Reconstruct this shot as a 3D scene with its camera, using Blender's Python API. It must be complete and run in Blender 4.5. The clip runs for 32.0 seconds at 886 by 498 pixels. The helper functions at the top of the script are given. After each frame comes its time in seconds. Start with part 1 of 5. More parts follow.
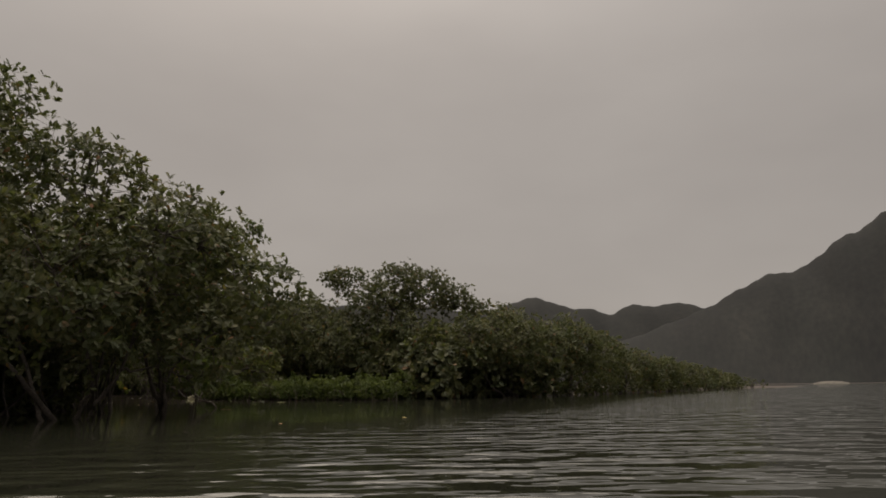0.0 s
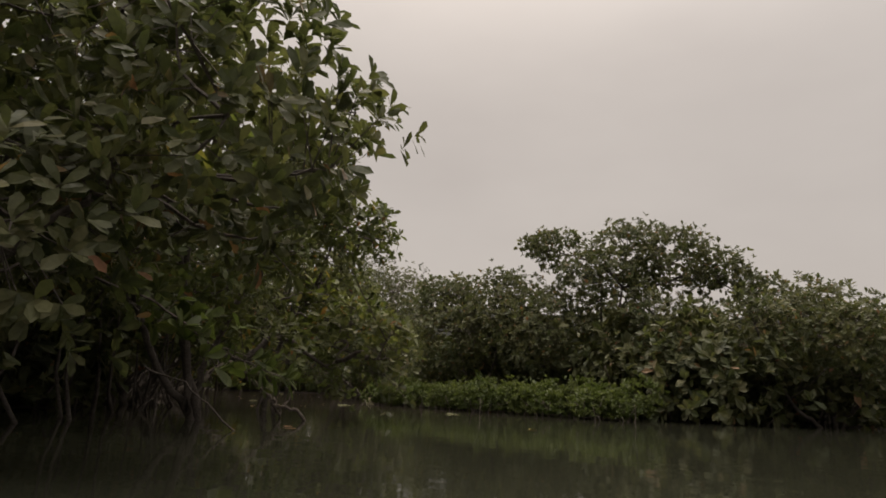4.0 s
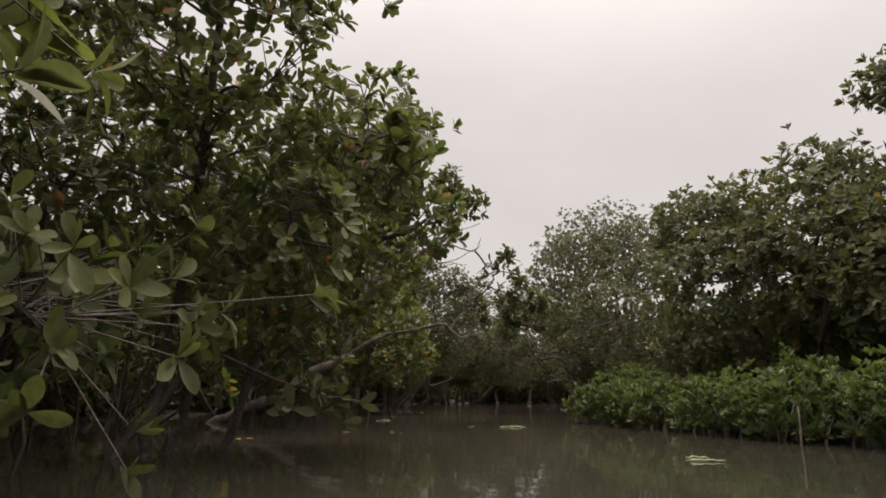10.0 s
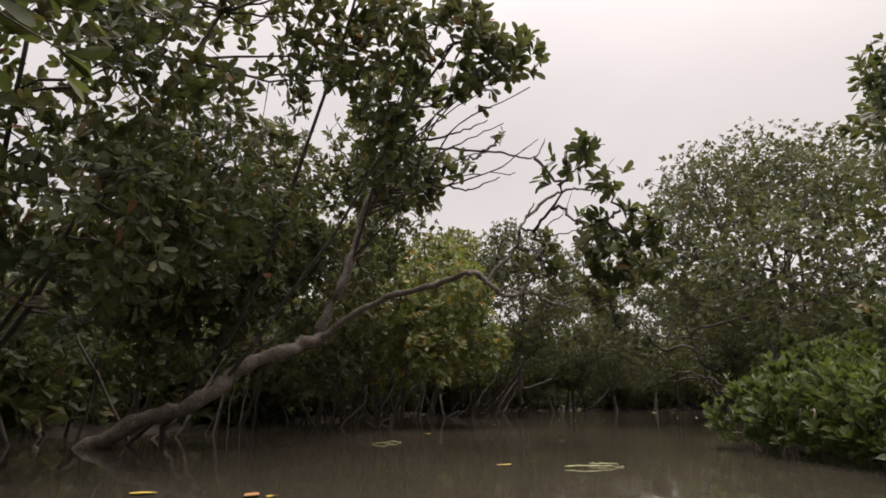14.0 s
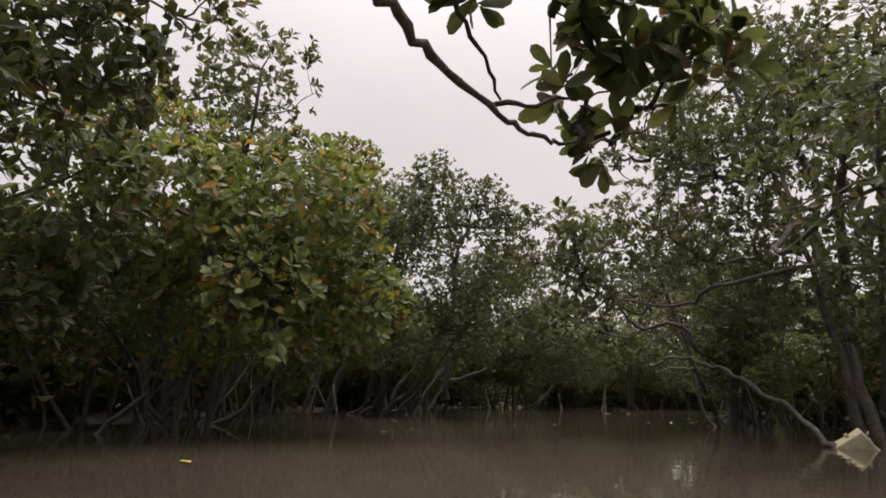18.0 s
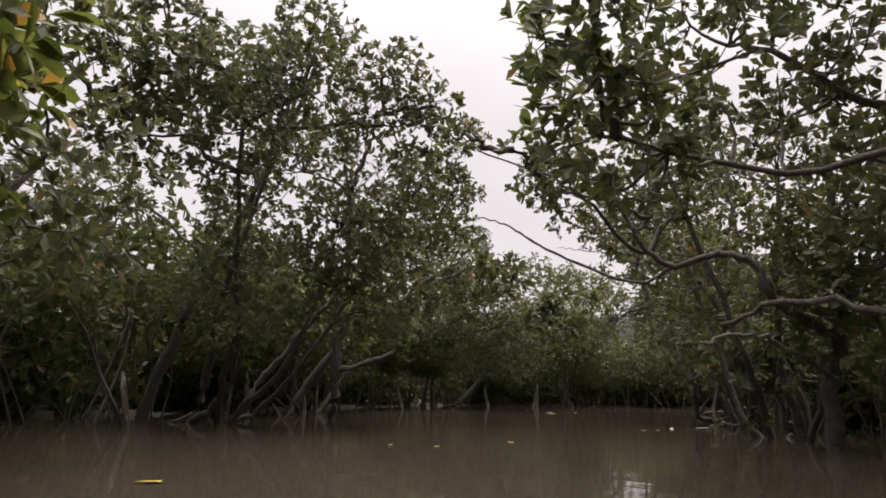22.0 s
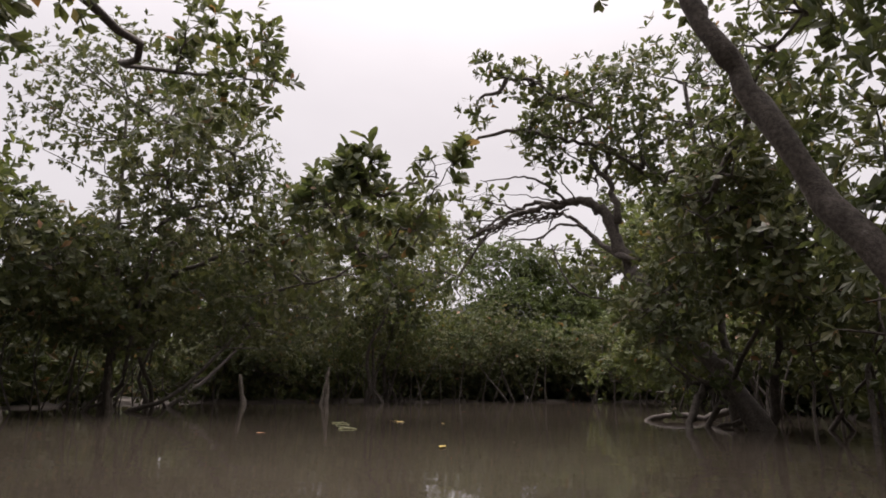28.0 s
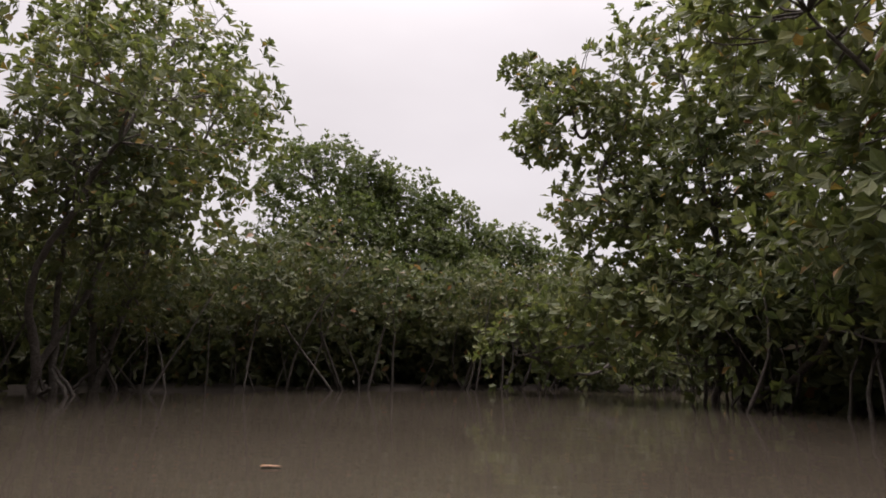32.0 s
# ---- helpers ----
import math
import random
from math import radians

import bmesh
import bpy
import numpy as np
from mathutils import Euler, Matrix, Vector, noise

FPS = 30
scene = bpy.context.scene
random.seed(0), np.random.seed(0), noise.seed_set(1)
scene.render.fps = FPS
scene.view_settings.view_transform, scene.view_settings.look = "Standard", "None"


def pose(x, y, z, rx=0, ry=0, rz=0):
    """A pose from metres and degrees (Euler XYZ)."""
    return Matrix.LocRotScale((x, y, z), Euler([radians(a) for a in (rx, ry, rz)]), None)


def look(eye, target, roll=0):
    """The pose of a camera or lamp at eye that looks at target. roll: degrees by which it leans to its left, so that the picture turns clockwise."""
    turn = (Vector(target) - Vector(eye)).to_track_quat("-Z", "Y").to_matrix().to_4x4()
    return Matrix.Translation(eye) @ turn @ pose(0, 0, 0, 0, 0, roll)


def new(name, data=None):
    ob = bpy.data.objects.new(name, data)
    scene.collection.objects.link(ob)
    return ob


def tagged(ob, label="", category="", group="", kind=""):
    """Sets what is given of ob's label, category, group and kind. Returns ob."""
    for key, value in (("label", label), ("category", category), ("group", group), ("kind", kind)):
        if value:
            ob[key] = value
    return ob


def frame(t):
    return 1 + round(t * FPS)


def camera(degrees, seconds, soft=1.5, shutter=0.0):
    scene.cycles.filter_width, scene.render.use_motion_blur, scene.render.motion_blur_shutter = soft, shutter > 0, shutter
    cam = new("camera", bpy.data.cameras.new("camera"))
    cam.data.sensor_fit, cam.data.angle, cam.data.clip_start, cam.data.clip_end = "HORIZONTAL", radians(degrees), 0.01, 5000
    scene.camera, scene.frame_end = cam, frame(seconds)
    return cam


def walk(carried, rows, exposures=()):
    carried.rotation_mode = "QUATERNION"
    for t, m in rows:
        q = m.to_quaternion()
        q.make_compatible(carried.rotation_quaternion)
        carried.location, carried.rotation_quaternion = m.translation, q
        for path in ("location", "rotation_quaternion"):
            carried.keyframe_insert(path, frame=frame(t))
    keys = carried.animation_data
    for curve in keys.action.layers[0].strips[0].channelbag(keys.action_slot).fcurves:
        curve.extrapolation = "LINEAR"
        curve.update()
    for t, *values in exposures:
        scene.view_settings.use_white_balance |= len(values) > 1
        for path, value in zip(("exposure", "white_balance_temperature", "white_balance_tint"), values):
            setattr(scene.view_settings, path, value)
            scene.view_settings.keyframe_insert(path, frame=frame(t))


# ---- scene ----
cam = camera(69.0, 32.0, 1.75)
PATH = [
    (0, (0.000, -0.000, 0.330), (-0.000, 1.956, 0.749), -0.7),
    (0.5, (-0.025, 0.597, 0.330), (-0.241, 2.538, 0.763), 2.8),
    (1, (-0.042, 1.203, 0.330), (-0.375, 3.128, 0.757), 2.8),
    (1.5, (-0.079, 1.811, 0.330), (-0.557, 3.703, 0.766), 2.4),
    (2, (-0.147, 2.429, 0.330), (-0.733, 4.289, 0.773), 2.8),
    (2.5, (-0.195, 3.053, 0.330), (-0.731, 4.928, 0.775), 0.7),
    (4.5, (-0.671, 5.643, 0.330), (-1.450, 7.433, 0.766), 3.5),
    (5, (-0.790, 6.210, 0.330), (-1.715, 7.928, 0.770), 3.8),
    (5.5, (-0.919, 6.749, 0.330), (-1.957, 8.401, 0.771), 1.6),
    (6, (-1.059, 7.237, 0.330), (-2.217, 8.807, 0.772), 2.3),
    (6.5, (-1.174, 7.689, 0.330), (-2.370, 9.231, 0.767), 0.7),
    (7, (-1.276, 8.148, 0.330), (-2.482, 9.682, 0.768), 1.4),
    (7.5, (-1.368, 8.577, 0.330), (-2.566, 10.118, 0.768), 1.4),
    (8, (-1.490, 8.983, 0.330), (-2.718, 10.498, 0.773), 2.4),
    (8.5, (-1.582, 9.347, 0.330), (-2.862, 10.818, 0.776), 1.5),
    (9, (-1.710, 9.674, 0.330), (-3.069, 11.070, 0.782), 0.8),
    (9.5, (-1.871, 10.022, 0.330), (-3.305, 11.340, 0.783), 2.5),
    (10, (-2.002, 10.388, 0.330), (-3.383, 11.763, 0.778), 0.4),
    (10.5, (-2.149, 10.775, 0.330), (-3.456, 12.224, 0.770), -0.2),
    (11, (-2.325, 11.118, 0.330), (-3.641, 12.557, 0.775), -1.0),
    (11.5, (-2.583, 11.439, 0.330), (-4.041, 12.728, 0.792), 0.1),
    (12, (-2.831, 11.729, 0.330), (-4.408, 12.867, 0.795), 0.2),
    (12.5, (-3.059, 11.976, 0.330), (-4.713, 12.996, 0.800), 1.5),
    (13, (-3.324, 12.314, 0.330), (-4.981, 13.332, 0.795), 0.4),
    (13.5, (-3.595, 12.663, 0.330), (-5.187, 13.782, 0.793), -0.4),
    (15.5, (-4.578, 13.741, 0.330), (-6.253, 14.729, 0.796), 2.0),
    (16, (-4.868, 14.041, 0.330), (-6.502, 15.098, 0.791), 1.2),
    (16.5, (-5.163, 14.364, 0.330), (-6.702, 15.559, 0.782), 0.7),
    (17, (-5.449, 14.663, 0.330), (-6.927, 15.933, 0.778), -0.3),
    (17.5, (-5.722, 14.929, 0.330), (-7.192, 16.208, 0.779), 0.0),
    (18, (-6.021, 15.194, 0.330), (-7.533, 16.424, 0.780), 1.3),
    (18.5, (-6.287, 15.454, 0.330), (-7.810, 16.672, 0.776), 2.9),
    (19, (-6.582, 15.747, 0.330), (-8.021, 17.063, 0.775), 1.8),
    (19.5, (-6.840, 16.062, 0.330), (-8.157, 17.503, 0.765), -0.2),
    (20, (-7.107, 16.371, 0.330), (-8.356, 17.873, 0.759), -0.8),
    (20.5, (-7.421, 16.682, 0.330), (-8.699, 18.158, 0.764), -0.4),
    (21, (-7.777, 16.963, 0.330), (-9.153, 18.347, 0.770), 1.2),
    (21.5, (-8.099, 17.251, 0.330), (-9.505, 18.603, 0.775), 1.4),
    (22, (-8.408, 17.585, 0.330), (-9.753, 18.996, 0.776), 0.7),
    (22.5, (-8.720, 17.897, 0.330), (-9.935, 19.423, 0.771), -1.1),
    (23, (-9.018, 18.248, 0.330), (-10.160, 19.833, 0.760), -2.7),
    (23.5, (-9.353, 18.641, 0.330), (-10.511, 20.211, 0.768), -2.4),
    (24, (-9.727, 19.021, 0.330), (-10.958, 20.533, 0.771), -0.3),
    (24.5, (-10.069, 19.404, 0.330), (-11.311, 20.908, 0.771), 1.5),
    (25, (-10.384, 19.847, 0.330), (-11.481, 21.461, 0.765), 0.2),
    (25.5, (-10.636, 20.311, 0.330), (-11.556, 22.039, 0.741), -1.5),
    (26, (-10.903, 20.744, 0.330), (-11.731, 22.520, 0.730), -2.9),
    (26.5, (-11.249, 21.208, 0.330), (-12.133, 22.955, 0.737), -2.7),
    (28.5, (-12.583, 24.012, 0.330), (-13.417, 25.779, 0.756), 1.4),
    (29, (-12.916, 24.636, 0.330), (-13.656, 26.446, 0.750), 0.2),
    (29.5, (-13.289, 25.278, 0.330), (-14.048, 27.080, 0.747), 1.1),
    (30, (-13.714, 25.935, 0.330), (-14.544, 27.708, 0.743), 2.9),
    (30.5, (-14.067, 26.607, 0.330), (-14.867, 28.394, 0.740), 3.1),
    (31, (-14.319, 27.351, 0.330), (-14.947, 29.206, 0.734), 3.3),
    (31.5, (-14.588, 28.053, 0.330), (-14.978, 29.977, 0.713), 1.0),
    (32, (-14.828, 28.756, 0.330), (-15.095, 30.704, 0.699), 0.6),
]
# The clip's camera opens up as it goes from the open river under the trees.
EXPOSURE = [(0, -0.5, 7450, 13), (2.5, -0.15, 7450, 13), (4.5, 0.08, 7400, 14), (6, 0.26, 7250, 14), (9, 0.45, 7050, 14), (13, 0.58, 6950, 16), (16, 0.6, 6900, 17), (18, 0.6, 6850, 17), (20, 0.63, 6800, 17), (23, 0.78, 6720, 18), (24, 0.78, 6700, 18), (28, 0.7, 6650, 18), (32, 0.66, 6650, 18)]
walk(cam, [(t, look(eye, target, roll)) for t, eye, target, roll in PATH], EXPOSURE)

# ---------------------------------------------------------------- sky and sun
SUN_ELEVATION, SUN_ROTATION = radians(56), radians(-20)
world = bpy.data.worlds.new("overcast_sky")
world.use_nodes = True
scene.world = world
wn, wl = world.node_tree.nodes, world.node_tree.links
sky = wn.new("ShaderNodeTexSky")
sky.sky_type, sky.sun_disc = "NISHITA", False
sky.sun_elevation, sky.sun_rotation, sky.air_density, sky.dust_density = SUN_ELEVATION, SUN_ROTATION, 1.0, 4.0
tex = wn.new("ShaderNodeTexCoord")
cloud_map = wn.new("ShaderNodeMapping")
cloud_map.inputs["Scale"].default_value = (1.6, 1.6, 3.6)
cloud = wn.new("ShaderNodeTexNoise")
cloud.inputs["Scale"].default_value, cloud.inputs["Detail"].default_value = 1.4, 4
cloud_ramp = wn.new("ShaderNodeValToRGB")
cloud_ramp.color_ramp.elements[0].position, cloud_ramp.color_ramp.elements[1].position = 0.3, 0.75
cloud_ramp.color_ramp.elements[0].color = (0.79, 0.78, 0.79, 1)
cloud_ramp.color_ramp.elements[1].color = (0.92, 0.915, 0.925, 1)
scale_sky = wn.new("ShaderNodeVectorMath")
scale_sky.operation = "SCALE"
scale_sky.inputs["Scale"].default_value = 0.1
veil = wn.new("ShaderNodeMix")
veil.data_type = "RGBA"
veil.inputs["Factor"].default_value = 0.9
wl.new(tex.outputs["Generated"], cloud_map.inputs["Vector"])
wl.new(cloud_map.outputs[0], cloud.inputs["Vector"])
wl.new(cloud.outputs["Fac"], cloud_ramp.inputs[0])
wl.new(sky.outputs[0], scale_sky.inputs[0])
wl.new(scale_sky.outputs[0], veil.inputs["A"])
wl.new(cloud_ramp.outputs[0], veil.inputs["B"])
# an overcast sky is brightest overhead
up = wn.new("ShaderNodeSeparateXYZ")
wl.new(tex.outputs["Generated"], up.inputs[0])
lift = wn.new("ShaderNodeMath")
lift.operation = "POWER"
lift.use_clamp = True
lift.inputs[1].default_value = 6.0
wl.new(up.outputs["Z"], lift.inputs[0])
gain = wn.new("ShaderNodeMath")
gain.operation = "MULTIPLY_ADD"
gain.inputs[1].default_value, gain.inputs[2].default_value = 1.6, 0.148
wl.new(lift.outputs[0], gain.inputs[0])
glow = wn.new("ShaderNodeMix")
glow.data_type, glow.blend_type = "RGBA", "MULTIPLY"
glow.inputs["Factor"].default_value = 1.0
wl.new(veil.outputs["Result"], glow.inputs["A"])
wl.new(gain.outputs[0], glow.inputs["B"])
wl.new(glow.outputs["Result"], wn["Background"].inputs[0])
wn["Background"].inputs[1].default_value = 4.0
sun = new("sun", bpy.data.lights.new("sun", "SUN"))
sun.data.energy, sun.data.angle, sun.data.color = 2.0, radians(60), (1.0, 0.96, 0.9)
sun.rotation_euler = (radians(90) - SUN_ELEVATION, 0, math.pi - SUN_ROTATION)


# ---------------------------------------------------------------- materials
def material(name, rough=0.7, spec=0.3):
    m = bpy.data.materials.new(name)
    m.use_nodes = True
    b = m.node_tree.nodes["Principled BSDF"]
    b.inputs["Roughness"].default_value = rough
    b.inputs["Specular IOR Level"].default_value = spec
    return m, m.node_tree.nodes, m.node_tree.links, b


def noise_node(n, scale, detail=4, rough=0.6):
    t = n.new("ShaderNodeTexNoise")
    t.inputs["Scale"].default_value, t.inputs["Detail"].default_value, t.inputs["Roughness"].default_value = scale, detail, rough
    return t


def ramp(n, stops):
    r = n.new("ShaderNodeValToRGB")
    e = r.color_ramp.elements
    while len(e) < len(stops):
        e.new(0.5)
    for k, (p, c) in enumerate(stops):
        e[k].position, e[k].color = p, (*c, 1)
    return r


def position(n, l, *targets):
    g = n.new("ShaderNodeNewGeometry")
    for t in targets:
        l.new(g.outputs["Position"], t.inputs["Vector"])
    return g


def mix(n, l, factor, a, b, blend="MIX"):
    m = n.new("ShaderNodeMix")
    m.data_type, m.blend_type = "RGBA", blend
    for key, value in (("Factor", factor), ("A", a), ("B", b)):
        if isinstance(value, (int, float)):
            m.inputs[key].default_value = value
        elif isinstance(value, tuple):
            m.inputs[key].default_value = (*value, 1)
        else:
            l.new(value, m.inputs[key])
    return m.outputs["Result"]


def bump(n, l, b, height, strength, distance):
    u = n.new("ShaderNodeBump")
    u.inputs["Strength"].default_value, u.inputs["Distance"].default_value = strength, distance
    l.new(height, u.inputs["Height"])
    l.new(u.outputs[0], b.inputs["Normal"])
    return u


def leaf_material(name, stops, rough=0.5, thin=0.38, patch=((0.75, 0.8, 0.7), (1.2, 1.12, 1.0))):
    """Leathery leaves: colour by leaf, drifting in patches over the crown, with a little light through the blade."""
    m, n, l, b = material(name, rough, 0.22)
    g = n.new("ShaderNodeNewGeometry")
    r = ramp(n, stops)
    l.new(g.outputs["Random Per Island"], r.inputs[0])
    big = noise_node(n, 1.7, 2)
    l.new(g.outputs["Position"], big.inputs["Vector"])
    pr = ramp(n, [(0.35, patch[0]), (0.65, patch[1])])
    l.new(big.outputs["Fac"], pr.inputs[0])
    fine = noise_node(n, 60, 3)
    l.new(g.outputs["Position"], fine.inputs["Vector"])
    fr = ramp(n, [(0.3, (0.8, 0.8, 0.75)), (0.7, (1.15, 1.15, 1.1))])
    l.new(fine.outputs["Fac"], fr.inputs[0])
    colour = mix(n, l, 1.0, mix(n, l, 1.0, r.outputs[0], pr.outputs[0], "MULTIPLY"), fr.outputs[0], "MULTIPLY")
    l.new(colour, b.inputs["Base Color"])
    bump(n, l, b, fine.outputs["Fac"], 0.3, 0.002)
    tr = n.new("ShaderNodeBsdfTranslucent")
    l.new(mix(n, l, 1.0, colour, (1.15, 1.25, 0.75), "MULTIPLY"), tr.inputs["Color"])
    ms = n.new("ShaderNodeMixShader")
    ms.inputs[0].default_value = thin
    l.new(b.outputs[0], ms.inputs[1])
    l.new(tr.outputs[0], ms.inputs[2])
    l.new(ms.outputs[0], n["Material Output"].inputs["Surface"])
    return m


LEAF = leaf_material("mangrove_leaf", [(0.0, (0.0725, 0.0855, 0.0399)), (0.45, (0.093, 0.107, 0.0493)), (0.8, (0.121, 0.132, 0.062)),
                                       (0.972, (0.14, 0.144, 0.0706)), (0.985, (0.24, 0.16, 0.06)), (1.0, (0.23, 0.105, 0.063))])
# mangrove leaf toned down: shade of backlit and overhung trees put into its colour
LEAF_SHADED = leaf_material("shaded_mangrove_leaf", [(0.0, (0.0586, 0.068, 0.0382)), (0.5, (0.0772, 0.0855, 0.0467)), (0.97, (0.11, 0.109, 0.0629)), (1.0, (0.22, 0.11, 0.075))])
LEAF_YELLOW = leaf_material("yellowing_mangrove_leaf", [(0.0, (0.0818, 0.101, 0.0382)), (0.45, (0.108, 0.127, 0.0467)), (0.88, (0.141, 0.154, 0.0587)),
                                                        (0.955, (0.28, 0.2, 0.06)), (1.0, (0.3, 0.135, 0.055))])
LEAF_GREEN = leaf_material("fresh_green_leaf", [(0.0, (0.0558, 0.0731, 0.0281)), (0.5, (0.0744, 0.0937, 0.0357)), (1.0, (0.104, 0.122, 0.051))])
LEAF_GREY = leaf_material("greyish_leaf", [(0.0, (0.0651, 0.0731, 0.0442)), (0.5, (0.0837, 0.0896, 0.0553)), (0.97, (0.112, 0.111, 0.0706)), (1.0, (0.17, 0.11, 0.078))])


def bark_material(name, low, high, lichen):
    m, n, l, b = material(name, 0.85, 0.2)
    g = n.new("ShaderNodeNewGeometry")
    a, c = noise_node(n, 14, 5), noise_node(n, 70, 4)
    for t in (a, c):
        l.new(g.outputs["Position"], t.inputs["Vector"])
    r1 = ramp(n, [(0.3, low), (0.62, high), (0.72, lichen)])
    l.new(a.outputs["Fac"], r1.inputs[0])
    r2 = ramp(n, [(0.35, (0.6, 0.58, 0.55)), (0.65, (1.2, 1.2, 1.2))])
    l.new(c.outputs["Fac"], r2.inputs[0])
    l.new(mix(n, l, 1.0, r1.outputs[0], r2.outputs[0], "MULTIPLY"), b.inputs["Base Color"])
    bump(n, l, b, c.outputs["Fac"], 0.6, 0.008)
    return m


BARK = bark_material("mangrove_bark", (0.056, 0.047, 0.041), (0.1, 0.085, 0.074), (0.17, 0.154, 0.137))
BARK_PALE = bark_material("pale_root_bark", (0.1, 0.084, 0.07), (0.18, 0.153, 0.13), (0.27, 0.245, 0.22))


def mud_material():
    m, n, l, b = material("wet_mud", 0.8, 0.12)
    a, c = noise_node(n, 2.5, 5), noise_node(n, 30, 4)
    position(n, l, a, c)
    r = ramp(n, [(0.3, (0.048, 0.04, 0.034)), (0.7, (0.085, 0.07, 0.058))])
    l.new(a.outputs["Fac"], r.inputs[0])
    l.new(r.outputs[0], b.inputs["Base Color"])
    bump(n, l, b, c.outputs["Fac"], 0.7, 0.02)
    return m


def water_material():
    """Silty brown river water: ripples of two sizes, choppier out on the open river than in the creek."""
    m, n, l, b = material("silty_water", 0.04, 0.5)
    b.inputs["IOR"].default_value = 1.33
    g = n.new("ShaderNodeNewGeometry")
    silt = noise_node(n, 0.5, 3)
    l.new(g.outputs["Position"], silt.inputs["Vector"])
    r = ramp(n, [(0.3, (0.037, 0.03, 0.0225)), (0.7, (0.05, 0.041, 0.031))])
    l.new(silt.outputs["Fac"], r.inputs[0])
    turn = n.new("ShaderNodeMapping")
    turn.inputs["Rotation"].default_value = (0, 0, radians(-8))
    turn.inputs["Scale"].default_value = (1.15, 2.3, 1)
    l.new(g.outputs["Position"], turn.inputs["Vector"])
    chop, fine = noise_node(n, 2.3, 2, 0.4), noise_node(n, 6, 1, 0.4)
    l.new(turn.outputs[0], chop.inputs["Vector"])
    l.new(turn.outputs[0], fine.inputs["Vector"])
    total = n.new("ShaderNodeMath")
    total.operation = "MULTIPLY_ADD"
    total.inputs[1].default_value = 0.22
    l.new(fine.outputs["Fac"], total.inputs[0])
    l.new(chop.outputs["Fac"], total.inputs[2])
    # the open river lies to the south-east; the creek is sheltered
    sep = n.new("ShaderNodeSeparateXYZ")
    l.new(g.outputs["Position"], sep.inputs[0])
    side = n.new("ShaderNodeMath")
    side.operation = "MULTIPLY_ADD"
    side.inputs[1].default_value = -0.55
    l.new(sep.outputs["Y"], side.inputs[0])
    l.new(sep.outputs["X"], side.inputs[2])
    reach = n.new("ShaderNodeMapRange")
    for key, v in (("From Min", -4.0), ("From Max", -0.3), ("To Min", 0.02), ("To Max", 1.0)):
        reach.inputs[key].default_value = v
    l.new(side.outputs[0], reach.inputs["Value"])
    # the base colour goes darker and greener towards the river, browner up the creek
    riverward = n.new("ShaderNodeMapRange")
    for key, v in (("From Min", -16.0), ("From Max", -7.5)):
        riverward.inputs[key].default_value = v
    l.new(side.outputs[0], riverward.inputs["Value"])
    l.new(mix(n, l, riverward.outputs[0], r.outputs[0], (0.019, 0.02, 0.0135)), b.inputs["Base Color"])
    u = bump(n, l, b, total.outputs[0], 1.0, 0.09)
    l.new(reach.outputs[0], u.inputs["Strength"])
    return m


def hill_material():
    """Wooded slopes: mottled tree cover, gullies running down, laid out by bearing and height."""
    m, n, l, b = material("wooded_hill", 0.95, 0.1)
    g = n.new("ShaderNodeNewGeometry")
    sep = n.new("ShaderNodeSeparateXYZ")
    l.new(g.outputs["Position"], sep.inputs[0])
    bearing = n.new("ShaderNodeMath")
    bearing.operation = "ARCTAN2"
    l.new(sep.outputs["X"], bearing.inputs[0])
    l.new(sep.outputs["Y"], bearing.inputs[1])
    around = n.new("ShaderNodeMath")
    around.operation = "MULTIPLY"
    around.inputs[1].default_value = 400
    l.new(bearing.outputs[0], around.inputs[0])
    place = n.new("ShaderNodeCombineXYZ")
    l.new(around.outputs[0], place.inputs["X"])
    l.new(sep.outputs["Z"], place.inputs["Y"])
    a, c, k = noise_node(n, 0.03, 5), noise_node(n, 0.35, 5), noise_node(n, 0.05, 4)
    gully = n.new("ShaderNodeMapping")
    gully.inputs["Scale"].default_value = (0.7, 0.45, 1)
    gully.inputs["Rotation"].default_value = (0, 0, radians(18))
    l.new(place.outputs[0], gully.inputs["Vector"])
    for t, v in ((a, place), (c, place), (k, gully)):
        l.new(v.outputs[0], t.inputs["Vector"])
    r = ramp(n, [(0.3, (0.011, 0.012, 0.0115)), (0.6, (0.017, 0.0175, 0.0165)), (0.75, (0.024, 0.0225, 0.02))])
    l.new(a.outputs["Fac"], r.inputs[0])
    r2 = ramp(n, [(0.35, (0.82, 0.83, 0.85)), (0.65, (1.16, 1.15, 1.1))])
    l.new(c.outputs["Fac"], r2.inputs[0])
    r3 = ramp(n, [(0.35, (0.8, 0.8, 0.82)), (0.65, (1.15, 1.15, 1.12))])
    l.new(k.outputs["Fac"], r3.inputs[0])
    l.new(mix(n, l, 1.0, mix(n, l, 1.0, r.outputs[0], r2.outputs[0], "MULTIPLY"), r3.outputs[0], "MULTIPLY"), b.inputs["Base Color"])
    return m


MUD, WATER, HILL = mud_material(), water_material(), hill_material()


